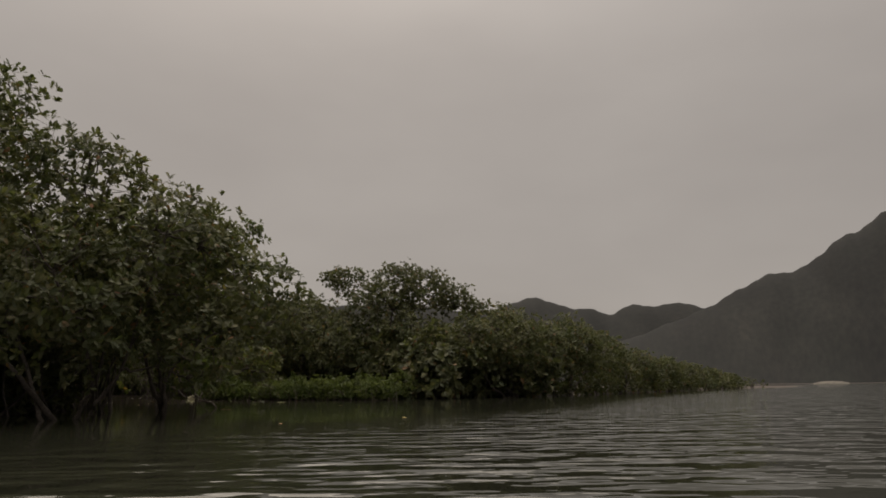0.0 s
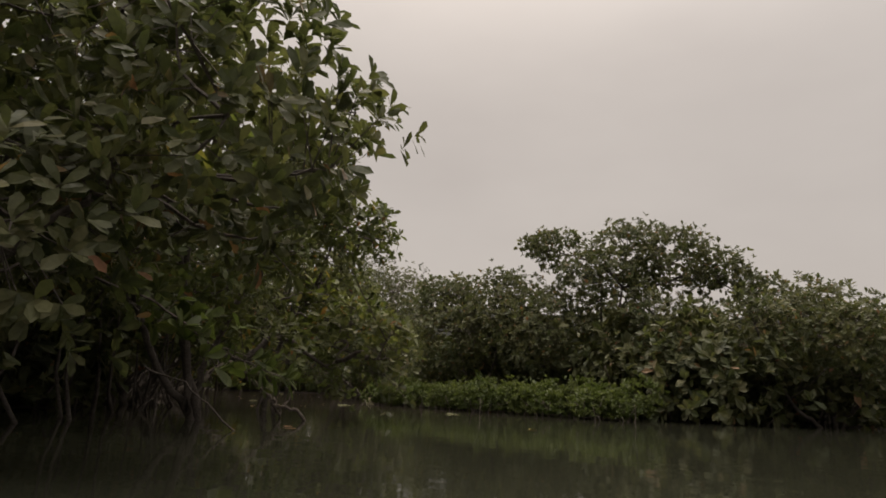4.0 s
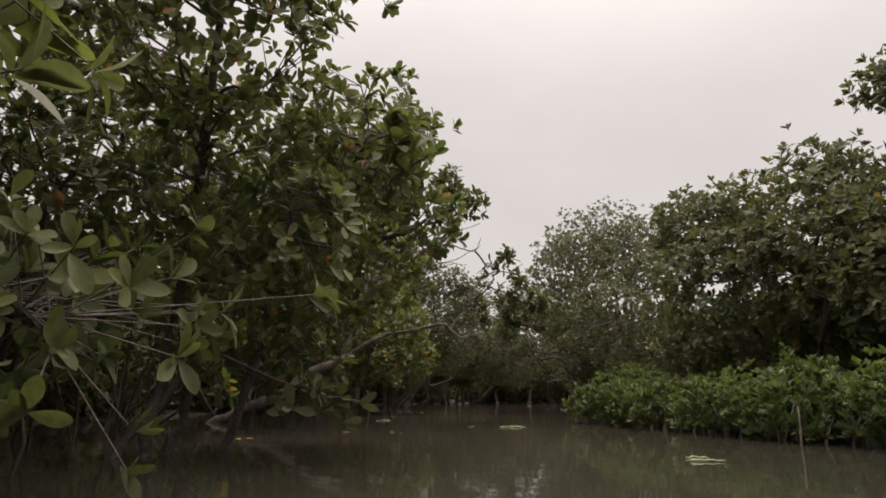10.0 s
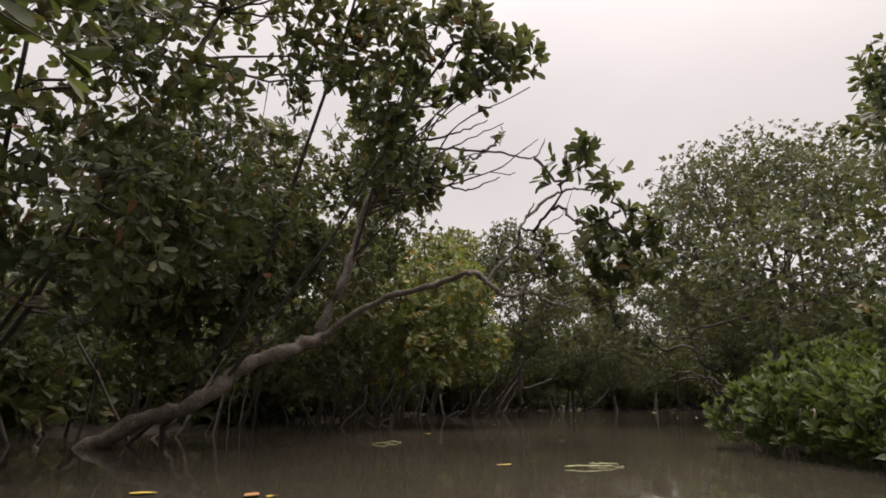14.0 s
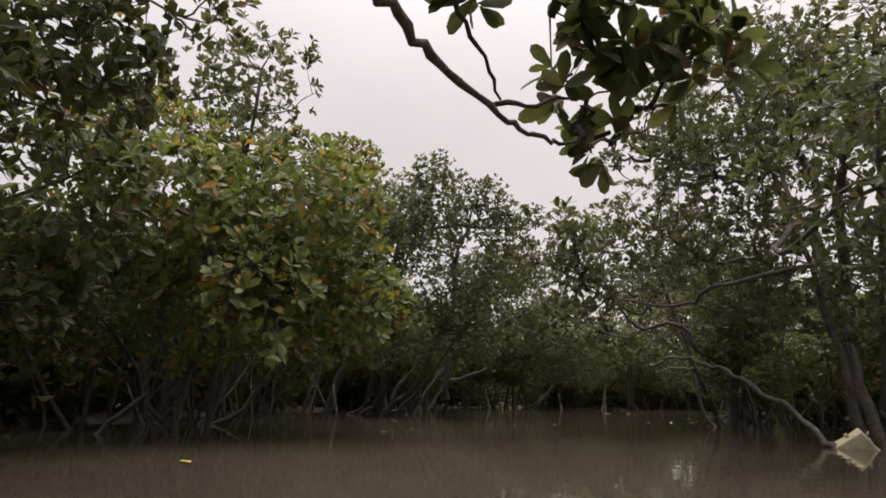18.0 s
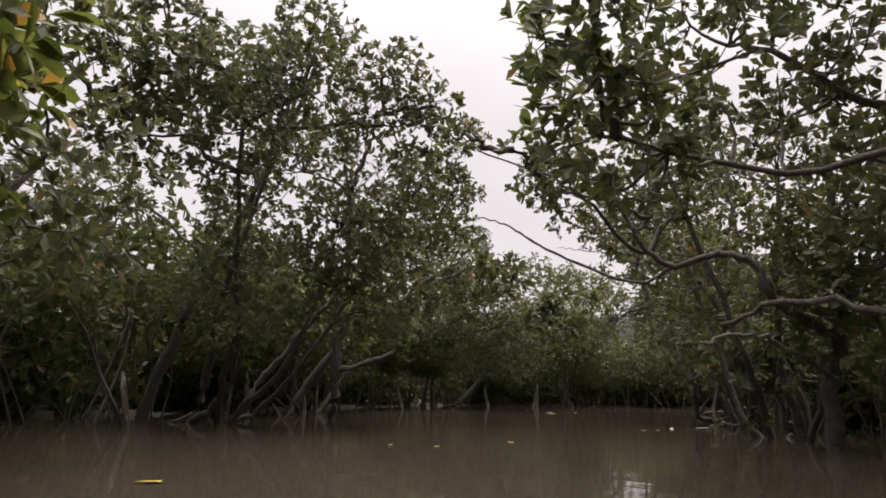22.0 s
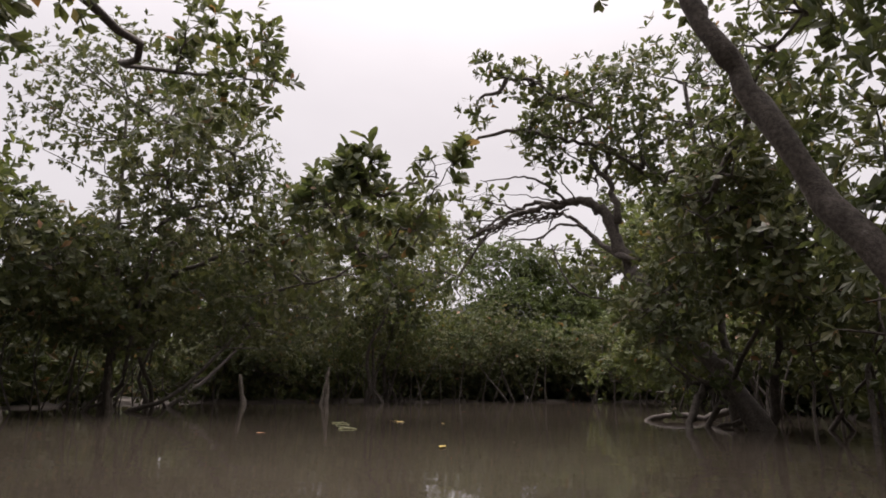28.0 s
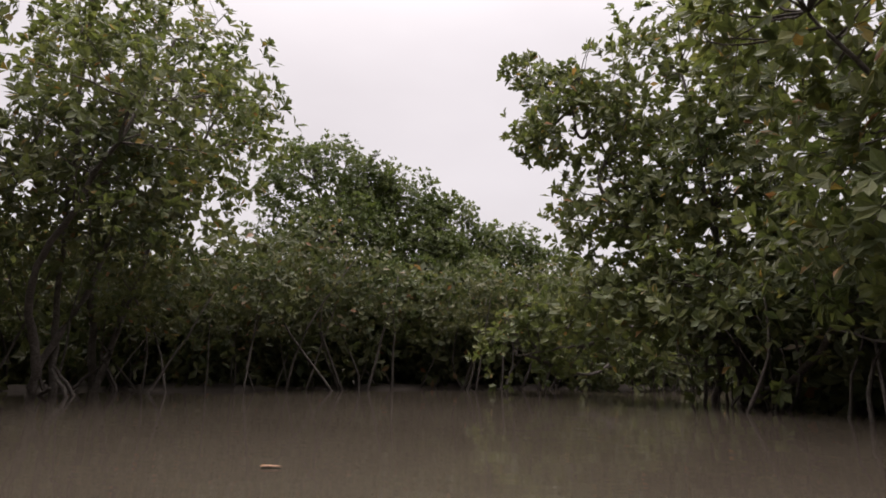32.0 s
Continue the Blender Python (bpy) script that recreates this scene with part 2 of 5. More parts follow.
# ---------------------------------------------------------------- mesh helpers
def mesh_object(name, verts, faces, mat, parent=None, smooth=False):
    """One mesh object from arrays; faces is a list of index arrays, each of one face size."""
    me = bpy.data.meshes.new(name)
    verts = np.asarray(verts, np.float32)
    sizes = np.concatenate([np.full(len(f), f.shape[1], np.int32) for f in faces])
    loops = np.concatenate([np.asarray(f, np.int32).ravel() for f in faces])
    me.vertices.add(len(verts))
    me.vertices.foreach_set("co", verts.ravel())
    me.loops.add(len(loops))
    me.loops.foreach_set("vertex_index", loops)
    me.polygons.add(len(sizes))
    me.polygons.foreach_set("loop_start", np.concatenate([[0], np.cumsum(sizes)[:-1]]).astype(np.int32))
    me.polygons.foreach_set("loop_total", sizes)
    me.polygons.foreach_set("use_smooth", np.full(len(sizes), smooth))
    me.update()
    me.validate()
    me.materials.append(mat)
    ob = new(name, me)
    if parent is not None:
        ob.parent = parent
    return ob


def unit(v):
    return v / np.maximum(np.linalg.norm(v, axis=-1, keepdims=True), 1e-9)


def tube(points, radii, sides=7):
    """A bent, tapering tube with closed ends, as vertices and faces."""
    p, r = np.asarray(points, float), np.asarray(radii, float)
    ahead = unit(np.gradient(p, axis=0))
    ref = np.where(np.abs(ahead[:, 2:3]) > 0.9, [[1.0, 0, 0]], [[0, 0, 1.0]])
    a = unit(np.cross(ahead, ref))
    b = np.cross(ahead, a)
    ang = np.arange(sides) * 2 * np.pi / sides
    ring = p[:, None] + r[:, None, None] * (np.cos(ang)[None, :, None] * a[:, None] + np.sin(ang)[None, :, None] * b[:, None])
    n = len(p)
    i, j = np.meshgrid(np.arange(n - 1), np.arange(sides), indexing="ij")
    k = (j + 1) % sides
    quads = np.stack([i * sides + j, i * sides + k, (i + 1) * sides + k, (i + 1) * sides + j], -1).reshape(-1, 4)
    verts = np.concatenate([ring.reshape(-1, 3), p[:1], p[-1:]])
    s = np.arange(sides)
    caps = np.concatenate([np.stack([(s + 1) % sides, s, np.full(sides, n * sides)], -1),
                           np.stack([(n - 1) * sides + s, (n - 1) * sides + (s + 1) % sides, np.full(sides, n * sides + 1)], -1)])
    return verts, [quads, caps]


def join(pieces):
    """Several (vertices, faces) as one."""
    verts, by, base = [], {}, 0
    for v, faces in pieces:
        for f in faces:
            by.setdefault(f.shape[1], []).append(f + base)
        verts.append(v)
        base += len(v)
    return np.concatenate(verts), [np.concatenate(f) for f in by.values()]


def curve_points(points, steps, rng, wobble=0.0):
    """A smooth line through a few points, with a little wobble."""
    p = np.asarray(points, float)
    q = np.vstack([2 * p[0] - p[1], p, 2 * p[-1] - p[-2]])
    out = []
    for k in range(1, len(q) - 2):
        a, b, c, d = q[k - 1:k + 3]
        for t in np.linspace(0, 1, steps, endpoint=False):
            out.append(0.5 * (2 * b + (c - a) * t + (2 * a - 5 * b + 4 * c - d) * t * t + (3 * b - a - 3 * c + d) * t ** 3))
    out.append(p[-1])
    out = np.array(out)
    if wobble and len(out) > 2:
        out[1:-1] += rng.normal(0, wobble, (len(out) - 2, 3))
    return out


# leaf outlines: (along, across) from stalk to tip on one side
BLADE = {0: ((0.3, 0.13), (0.65, 0.22), (0.9, 0.15)), 1: ((0.42, 0.17), (0.8, 0.2)), 2: ((0.62, 0.25),),
         3: ((0.14, 0.07), (0.36, 0.16), (0.6, 0.215), (0.8, 0.19), (0.94, 0.1))}


def leaves(tips, axes, rng, length, per, detail, spread=(25, 80)):
    """Rosettes of leathery leaves at the tips of twigs, as vertices and faces."""
    count = rng.integers(per[0], per[1] + 1, len(tips))
    root = np.repeat(tips, count, 0)
    axis = np.repeat(unit(axes), count, 0)
    n = len(root)
    side = unit(np.cross(axis, rng.normal(size=(n, 3))))
    lean = np.radians(rng.uniform(spread[0], spread[1], n))[:, None]
    ahead = unit(axis * np.cos(lean) + side * np.sin(lean))
    normal = unit(axis * np.sin(lean) - side * np.cos(lean) + rng.normal(0, 0.25, (n, 3)))
    across = unit(np.cross(ahead, normal))
    normal = np.cross(across, ahead)
    size = (length * rng.uniform(0.65, 1.2, n))[:, None]
    root = root - axis * (rng.uniform(0, 0.35, n)[:, None] * size)
    droop = rng.uniform(0.02, 0.2, n)[:, None]
    fold = rng.uniform(0.02, 0.09, n)[:, None]
    rows = BLADE[detail]
    cols = [root]
    for s, w in rows:
        mid = root + size * (s * ahead - droop * s * s * normal)
        cols += [mid + size * (w * across + fold * normal * w / 0.22), mid, mid - size * (w * across - fold * normal * w / 0.22)]
    cols.append(root + size * (ahead - droop * normal))
    m = len(cols)
    if detail == 2:
        verts = np.stack([cols[0], cols[1], cols[3], cols[4]], 1)
        base = (np.arange(n) * 4)[:, None]
        return verts.reshape(-1, 3), [np.concatenate([base + [0, 3, 1], base + [0, 2, 3]])]
    if detail == 1:
        verts = np.stack([cols[0], cols[3], cols[6], cols[7], cols[4], cols[1]], 1)
        return verts.reshape(-1, 3), [(np.arange(n) * 6)[:, None] + np.arange(6)]
    verts = np.stack(cols, 1)
    base = (np.arange(n) * m)[:, None]
    tris, quads = [base + [0, 2, 1], base + [0, 3, 2]], []
    for k in range(len(rows) - 1):
        a = 1 + 3 * k
        quads += [base + [a, a + 1, a + 4, a + 3], base + [a + 1, a + 2, a + 5, a + 4]]
    a = 1 + 3 * (len(rows) - 1)
    tris += [base + [a, a + 1, m - 1], base + [a + 1, a + 2, m - 1]]
    faces = [np.concatenate(tris)]
    if quads:
        faces.append(np.concatenate(quads))
    return verts.reshape(-1, 3), faces


def twigs(start, end, radius):
    """Thin three-sided twigs between pairs of points."""
    ahead = unit(end - start)
    a = unit(np.cross(ahead, [[0.3, 0.2, 0.93]]))
    b = np.cross(ahead, a)
    ring = []
    for p, r in ((start, radius), (end, radius * 0.5)):
        for w in (0, 2.094, 4.189):
            ring.append(p + r * (math.cos(w) * a + math.sin(w) * b))
    verts = np.stack(ring, 1)
    base = (np.arange(len(start)) * 6)[:, None]
    return verts.reshape(-1, 3), [np.concatenate([base + [k, (k + 1) % 3, 3 + (k + 1) % 3, 3 + k] for k in range(3)])]


# ---------------------------------------------------------------- banks, water and hills
LEFT_BANK = [(-5.5, -300), (-5.5, -12), (-4.6, 2), (-3.9, 5), (-3.3, 8), (-4.3, 10.6), (-5.6, 12.0), (-7.6, 13.4), (-9.6, 15.4), (-10.9, 17.6),
             (-13.0, 19.6), (-15.2, 22.0), (-17.2, 25.5), (-18.9, 29.0), (-20.0, 31.7), (-19.3, 33.2), (-17.2, 34.9), (-15.4, 36.6), (-12, 38.4), (-4, 40.5)]
RIGHT_BANK = [(-4, 37.8), (-11, 36.2), (-13.7, 35.4), (-14.4, 34.4), (-13.6, 32.0), (-13.0, 29.2), (-12.3, 27.0), (-11.8, 25.0), (-10.6, 23.3), (-9.6, 22.0),
              (-8.0, 20.5), (-7.0, 18.6), (-6.2, 16.9), (-4.2, 15.7), (-0.9, 13.9), (0.8, 13.9), (4.0, 16.5), (9.0, 23.0), (16.0, 32.0), (30.0, 50.0), (60, 80)]


def segment_distance(x, y, line):
    best = np.full(x.shape, 1e9)
    for (ax, ay), (bx, by) in zip(line[:-1], line[1:]):
        dx, dy = bx - ax, by - ay
        t = np.clip(((x - ax) * dx + (y - ay) * dy) / (dx * dx + dy * dy), 0, 1)
        best = np.minimum(best, np.hypot(x - ax - t * dx, y - ay - t * dy))
    return best


def inside(x, y, poly):
    odd = np.zeros(x.shape, bool)
    for (ax, ay), (bx, by) in zip(poly, poly[1:] + poly[:1]):
        cross = (ay > y) != (by > y)
        odd ^= cross & (x < (bx - ax) * (y - ay) / (by - ay + 1e-12) + ax)
    return odd


LEFT_LAND = LEFT_BANK + [(-4, 300), (-500, 300), (-500, -300)]
RIGHT_LAND = RIGHT_BANK + [(60, 300), (-4, 300)]


def ground_height(x, y):
    d = np.minimum(segment_distance(x, y, LEFT_BANK), segment_distance(x, y, RIGHT_BANK))
    land = inside(x, y, LEFT_LAND) | inside(x, y, RIGHT_LAND)
    far = np.hypot(x, y) - 150
    d = np.where(land, d, -d)
    d = np.where(far > -20, np.maximum(d, far), d)
    lump = 0.05 * np.sin(2.1 * x + 1.3 * y) * np.sin(1.7 * y - 0.8 * x) + 0.025 * np.sin(6.3 * x) * np.sin(5.1 * y + 1)
    return np.clip(0.14 * d + 0.5 * lump - 0.18, -0.7, 0.12) + np.where(d > 1, lump * 0.6, 0)


gx = np.concatenate([np.linspace(-900, -45, 16), np.linspace(-40, 24, 140), np.linspace(30, 900, 22)])
gy = np.concatenate([np.linspace(-900, -25, 14), np.linspace(-15, 48, 140), np.linspace(56, 900, 20)])
GX, GY = np.meshgrid(gx, gy, indexing="ij")
gi, gj = np.meshgrid(np.arange(len(gx) - 1), np.arange(len(gy) - 1), indexing="ij")
gq = np.stack([gi * len(gy) + gj, (gi + 1) * len(gy) + gj, (gi + 1) * len(gy) + gj + 1, gi * len(gy) + gj + 1], -1).reshape(-1, 4)
ground = mesh_object("ground", np.stack([GX, GY, ground_height(GX, GY)], -1).reshape(-1, 3), [gq], MUD, smooth=True)
tagged(ground, "dark wet mud banks and creek bed under the mangroves", "ground", kind="structure")

WATER_LEVEL = 0.07
wx = np.array([-900, -60, -20, 20, 60, 900.0])
WX, WY = np.meshgrid(wx, wx, indexing="ij")
wi, wj = np.meshgrid(np.arange(5), np.arange(5), indexing="ij")
wq = np.stack([wi * 6 + wj, (wi + 1) * 6 + wj, (wi + 1) * 6 + wj + 1, wi * 6 + wj + 1], -1).reshape(-1, 4)
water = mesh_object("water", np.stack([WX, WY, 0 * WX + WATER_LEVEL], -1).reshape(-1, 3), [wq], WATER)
tagged(water, "murky brown tidal creek water, rippled on the open river", "water", kind="structure")


def hill_range(name, label, near, far, az0, az1, crest):
    """A wooded ridge over an arc of bearings (degrees to the right of +y); crest gives its height at a bearing."""
    az = np.radians(np.linspace(az0, az1, 220))
    depth = np.linspace(0, 1, 26)
    A, D = np.meshgrid(az, depth, indexing="ij")
    R = near + (far - near) * D
    rise = np.sin(np.clip(D / 0.75, 0, 1) * np.pi / 2) ** 1.3 * np.where(D > 0.75, 1 - 1.5 * (D - 0.75), 1)
    rough = 1 + 0.016 * np.sin(A * 58 + 1.5 * np.sin(A * 23)) * (1.2 - D) + 0.01 * np.sin(A * 133 + 2) + 0.006 * np.sin(A * 310)
    Z = crest(np.degrees(A)) * rise * rough
    i, j = np.meshgrid(np.arange(len(az) - 1), np.arange(len(depth) - 1), indexing="ij")
    w = len(depth)
    q = np.stack([i * w + j, i * w + j + 1, (i + 1) * w + j + 1, (i + 1) * w + j], -1).reshape(-1, 4)
    ob = mesh_object(name, np.stack([R * np.sin(A), R * np.cos(A), Z], -1).reshape(-1, 3), [q], HILL, smooth=True)
    return tagged(ob, label, "hill", kind="structure")


def bell(a, centre, width, height):
    return height * np.exp(-((a - centre) / width) ** 2)


hill_range("hill_ridge", "low dark wooded hills beyond the river mouth", 420, 760, -30, 60,
           lambda a: 69.3 + bell(a, 7.9, 3.2, 17.6) + bell(a, 12.5, 1.0, 5.2) + bell(a, 14.5, 0.6, -2.5) + bell(a, 16.7, 1.5, 8.8) + bell(a, 20.1, 1.5, 8.4) + bell(a, -4, 6, 14) + bell(a, -18, 9, 18))
hill_range("hill_mountain", "steep dark green mountain slope across the river", 190, 480, 14, 80,
           lambda a: bell(a, 50, 29, 104.8) + bell(a, 25.5, 2.5, 2.3) + bell(a, 29.2, 1.3, -3.6) + bell(a, 35.5, 2.5, 3.5))


# a pale sandbar at the foot of the mountain
spit_a = np.linspace(0, 6.283, 24, endpoint=False)
spit_rings = [np.stack([k * 3.2 * np.cos(spit_a), k * 1.2 * np.sin(spit_a) * (1 + 0.2 * np.sin(3 * spit_a)), np.full(24, h)], -1) for k, h in ((1.0, -0.2), (0.85, 0.25), (0.5, 0.5))]
spit_faces = [[r * 24 + j, r * 24 + (j + 1) % 24, r * 24 + 24 + (j + 1) % 24, r * 24 + 24 + j] for r in range(2) for j in range(24)]
SAND, sn, sl, sb = material("pale_sand", 0.9, 0.1)
grit = noise_node(sn, 1.2, 4)
position(sn, sl, grit)
grit_ramp = ramp(sn, [(0.3, (0.11, 0.1, 0.085)), (0.7, (0.18, 0.165, 0.14))])
sl.new(grit.outputs["Fac"], grit_ramp.inputs[0])
sl.new(grit_ramp.outputs[0], sb.inputs["Base Color"])
spit = mesh_object("sandbar", np.concatenate(spit_rings + [np.array([[0, 0, 0.55]])]), [np.array(spit_faces), np.array([[48 + j, 48 + (j + 1) % 24, 72] for j in range(24)])], SAND, smooth=True)
spit.matrix_basis = pose(140 * math.sin(radians(30.4)), 140 * math.cos(radians(30.4)), 0, 0, 0, -30.4)
tagged(spit, "low pale sandbar at the foot of the far slope", "sandbar", kind="structure")


# ---------------------------------------------------------------- trees
CLEAR = np.array([eye for t, eye, target, roll in PATH])


def off_the_way(p, gap=0.42, top=1.0):
    """True for places that leave the boat's channel free."""
    d = segment_distance(p[:, 0], p[:, 1], [tuple(e[:2]) for e in CLEAR])
    return (d > gap) | ((p[:, 2] > top) & (d > 0.05))


def crown_points(lobes, rng, dense, hollow, tide=0.85):
    """Twig tips over the lumpy shell of each lobe (x, y, z, radius), thinned in patches, and the way each one faces.
    Below the high-tide mark few leaves grow."""
    tips, ways = [], []
    for x, y, z, r in lobes:
        r = r * 1.06
        n = max(6, int(dense * 12.6 * r * r))
        v = unit(rng.normal(size=(n, 3)))
        depth = hollow + (1 - hollow) * rng.random(n) ** 0.45
        lump = 1 + 0.16 * np.sin(v[:, 0] * 5 + x * 3) * np.sin(v[:, 1] * 6 + y) + 0.1 * np.sin(v[:, 2] * 9 + v[:, 0] * 7 + z)
        p = np.array([x, y, z]) + v * (r * depth * lump)[:, None] * [1, 1, 0.88]
        gap = np.sin(p[:, 0] * 7.3 + z) + np.sin(p[:, 1] * 6.7 + x) + np.sin(p[:, 2] * 8.1)
        keep = (gap > -1.15) | (rng.random(n) < 0.3)
        if z > 1.7:
            # high crowns are bare underneath
            keep &= (v[:, 2] > -0.25) | (rng.random(n) < 0.45)
        tips.append(p[keep])
        ways.append((v + [0, 0, 0.55])[keep])
    tips, ways = np.concatenate(tips), np.concatenate(ways)
    ok = off_the_way(tips) & (tips[:, 2] > 0.11)
    if tide:
        ok &= rng.random(len(tips)) < np.clip((tips[:, 2] - 0.25) / (tide - 0.25), 0.14, 1)
    return tips[ok], ways[ok]


def tree(name, label, category, base, lobes, leaf, seed, dense=90, length=0.087, per=(5, 7), detail=1, stems=3, girth=0.05,
         hollow=0.45, group="", bark=None, roots=3, limbs_extra=()):
    """A mangrove: several leaning stems out of the mud, limbs into each lobe of the crown, twigs and leaf rosettes."""
    rng = np.random.default_rng(seed)
    bark = bark or BARK
    bx, by = base
    bz = float(ground_height(np.array([bx]), np.array([by]))[0]) - 0.08
    top = tagged(new(name), label, category, group, "")
    top.location = (bx, by, bz)
    origin = np.array([bx, by, bz])
    tips, ways = crown_points(lobes, rng, dense, hollow)
    big = sorted(lobes, key=lambda q: -q[3])
    stem_tops = big[:stems]
    nodes = []

    def put(part, points, radii, sides, mat):
        v, f = tube(points, radii, sides)
        return mesh_object(part, v - origin, f, mat, top, True)

    lines = []
    for k, (x, y, z, r) in enumerate(stem_tops):
        foot = np.array([bx + rng.normal(0, 0.12), by + rng.normal(0, 0.12), bz])
        head = np.array([x, y, z + 0.2 * r])
        bend = foot * 0.55 + head * 0.45 + rng.normal(0, 0.13, 3) + [0, 0, -0.1]
        pts = curve_points([foot, foot + (bend - foot) * 0.4 + [0, 0, 0.05], bend, head], 5, rng, 0.012)
        lines.append(pts)
        put("trunk" if k == 0 else "stem", pts, np.linspace(girth * (1 if k == 0 else 0.75), girth * 0.3, len(pts)), 8, bark)
        nodes.append(pts[4:])
    for pts in limbs_extra:
        lines.append(np.concatenate([np.zeros((3, 3)) + pts[0], pts]))
        nodes.append(np.asarray(pts))
    for x, y, z, r in sorted(big[stems:], key=lambda q: math.hypot(q[0] - bx, q[1] - by)):
        head = np.array([x, y, z])
        all_pts = np.concatenate([q[3:] for q in lines])
        low = all_pts[:, 2] < z + 0.25
        pool = all_pts[low] if low.any() else all_pts
        start = pool[np.argmin(np.linalg.norm(pool - head, axis=1) + 0.3 * rng.random(len(pool)))]
        run = np.linalg.norm(head - start)
        a1 = start + (head - start) * 0.35 + rng.normal(0, 0.1 * run, 3) + [0, 0, -0.06 * run]
        a2 = start + (head - start) * 0.7 + rng.normal(0, 0.09 * run, 3) + [0, 0, -0.03 * run]
        pts = curve_points([start, a1, a2, head], 4, rng, 0.012)
        put("limb", pts, np.linspace(girth * 0.45, girth * 0.16, len(pts)), 6, bark)
        nodes.append(pts)
        lines.append(pts)
    hubs = np.concatenate(nodes)
    # side branches fan from the limbs, twigs from the side branches
    twig_pieces = []
    if len(tips):
        fans = tips[rng.choice(len(tips), max(4, len(tips) // 22), replace=False)]
        spots = []
        for f in fans:
            d = np.linalg.norm(hubs - f, axis=1) + np.maximum(hubs[:, 2] - f[2], 0) * 1.5
            s = hubs[np.argmin(d)]
            m = (s + f) / 2 + rng.normal(0, 0.04, 3) + [0, 0, -0.03]
            e = s + (f - s) * 0.93
            pts = curve_points([s, m, e], 3, rng, 0.006)
            twig_pieces.append(tube(pts, np.linspace(0.009, 0.004, len(pts)), 4))
            spots.append(pts[2:])
        spots = np.concatenate(spots)
        best = np.zeros(len(tips), int)
        for a in range(0, len(tips), 400):
            d = np.linalg.norm(tips[a:a + 400, None] - spots[None], axis=2)
            best[a:a + 400] = d.argmin(1)
        start = spots[best]
        near = (np.linalg.norm(start - tips, axis=1) < 0.32) & (rng.random(len(tips)) < 0.3)
        tv, tf = twigs(start[near], tips[near], np.full((near.sum(), 1), 0.0035))
        twig_pieces.append((tv, tf))
        v, f = join(twig_pieces)
        tagged(mesh_object("branchwork", v - origin, f, bark, top), kind="stuff")
        close = np.zeros(len(tips), bool)
        if detail == 0:
            # boughs by the boat's way carry fully shaped leaves
            close = segment_distance(tips[:, 0], tips[:, 1], [tuple(e[:2]) for e in CLEAR]) < 1.5
            if close.any():
                v, f = leaves(tips[close], ways[close], rng, length, per, 0)
                tagged(mesh_object("foliage", v - origin, f, leaf, top, True), kind="stuff")
        if not close.all():
            v, f = leaves(tips[~close], ways[~close], rng, length, per, detail or 1)
            tagged(mesh_object("crown", v - origin, f, leaf, top), kind="stuff")
    for k in range(roots):
        a = rng.uniform(0, 6.283)
        reach = rng.uniform(0.15, 0.4)
        foot = np.array([bx + reach * math.cos(a), by + reach * math.sin(a), -0.05])
        high = np.array([bx, by, bz + rng.uniform(0.3, 0.55)])
        pts = curve_points([high, high * 0.4 + foot * 0.6 + [0, 0, 0.04], foot], 4, rng, 0.006)
        put("root", pts, np.linspace(girth * 0.3, girth * 0.4, len(pts)), 6, BARK)
    return top


TREES = "mangroves along the creek"
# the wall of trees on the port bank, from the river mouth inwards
# the first crown's shaded side is put into its darker leaf colour
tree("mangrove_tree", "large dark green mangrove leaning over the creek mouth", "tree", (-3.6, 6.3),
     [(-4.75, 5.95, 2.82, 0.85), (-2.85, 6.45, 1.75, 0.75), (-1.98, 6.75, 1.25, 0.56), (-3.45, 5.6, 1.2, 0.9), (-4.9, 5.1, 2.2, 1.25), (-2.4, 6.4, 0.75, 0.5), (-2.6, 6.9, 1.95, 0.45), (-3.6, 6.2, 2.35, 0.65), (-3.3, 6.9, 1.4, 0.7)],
     LEAF_SHADED, 1, group=TREES, stems=4, dense=100, length=0.078, girth=0.035, roots=1)
LOW_TREE = tree("mangrove_tree", "mangrove with broad glossy leaves hanging low over the water", "tree", (-3.9, 9.0),
     [(-3.2, 9.1, 2.3, 0.32), (-2.9, 9.6, 1.55, 0.33), (-3.3, 9.35, 1.95, 0.5), (-3.5, 8.5, 2.25, 0.55), (-3.65, 8.4, 1.35, 0.7), (-3.9, 7.7, 2.0, 0.7),
      (-2.7, 9.8, 0.72, 0.25), (-3.2, 10.1, 0.75, 0.42), (-3.45, 9.15, 0.55, 0.42), (-3.12, 9.45, 2.1, 0.22), (-3.0, 9.55, 2.62, 0.3), (-3.9, 9.2, 2.3, 0.5), (-4.3, 10.6, 1.75, 0.35), (-4.2, 10.2, 1.65, 0.35), (-4.3, 10.95, 1.95, 0.3)],
     LEAF, 2, group=TREES, stems=4, roots=0, length=0.074, dense=105, detail=0)
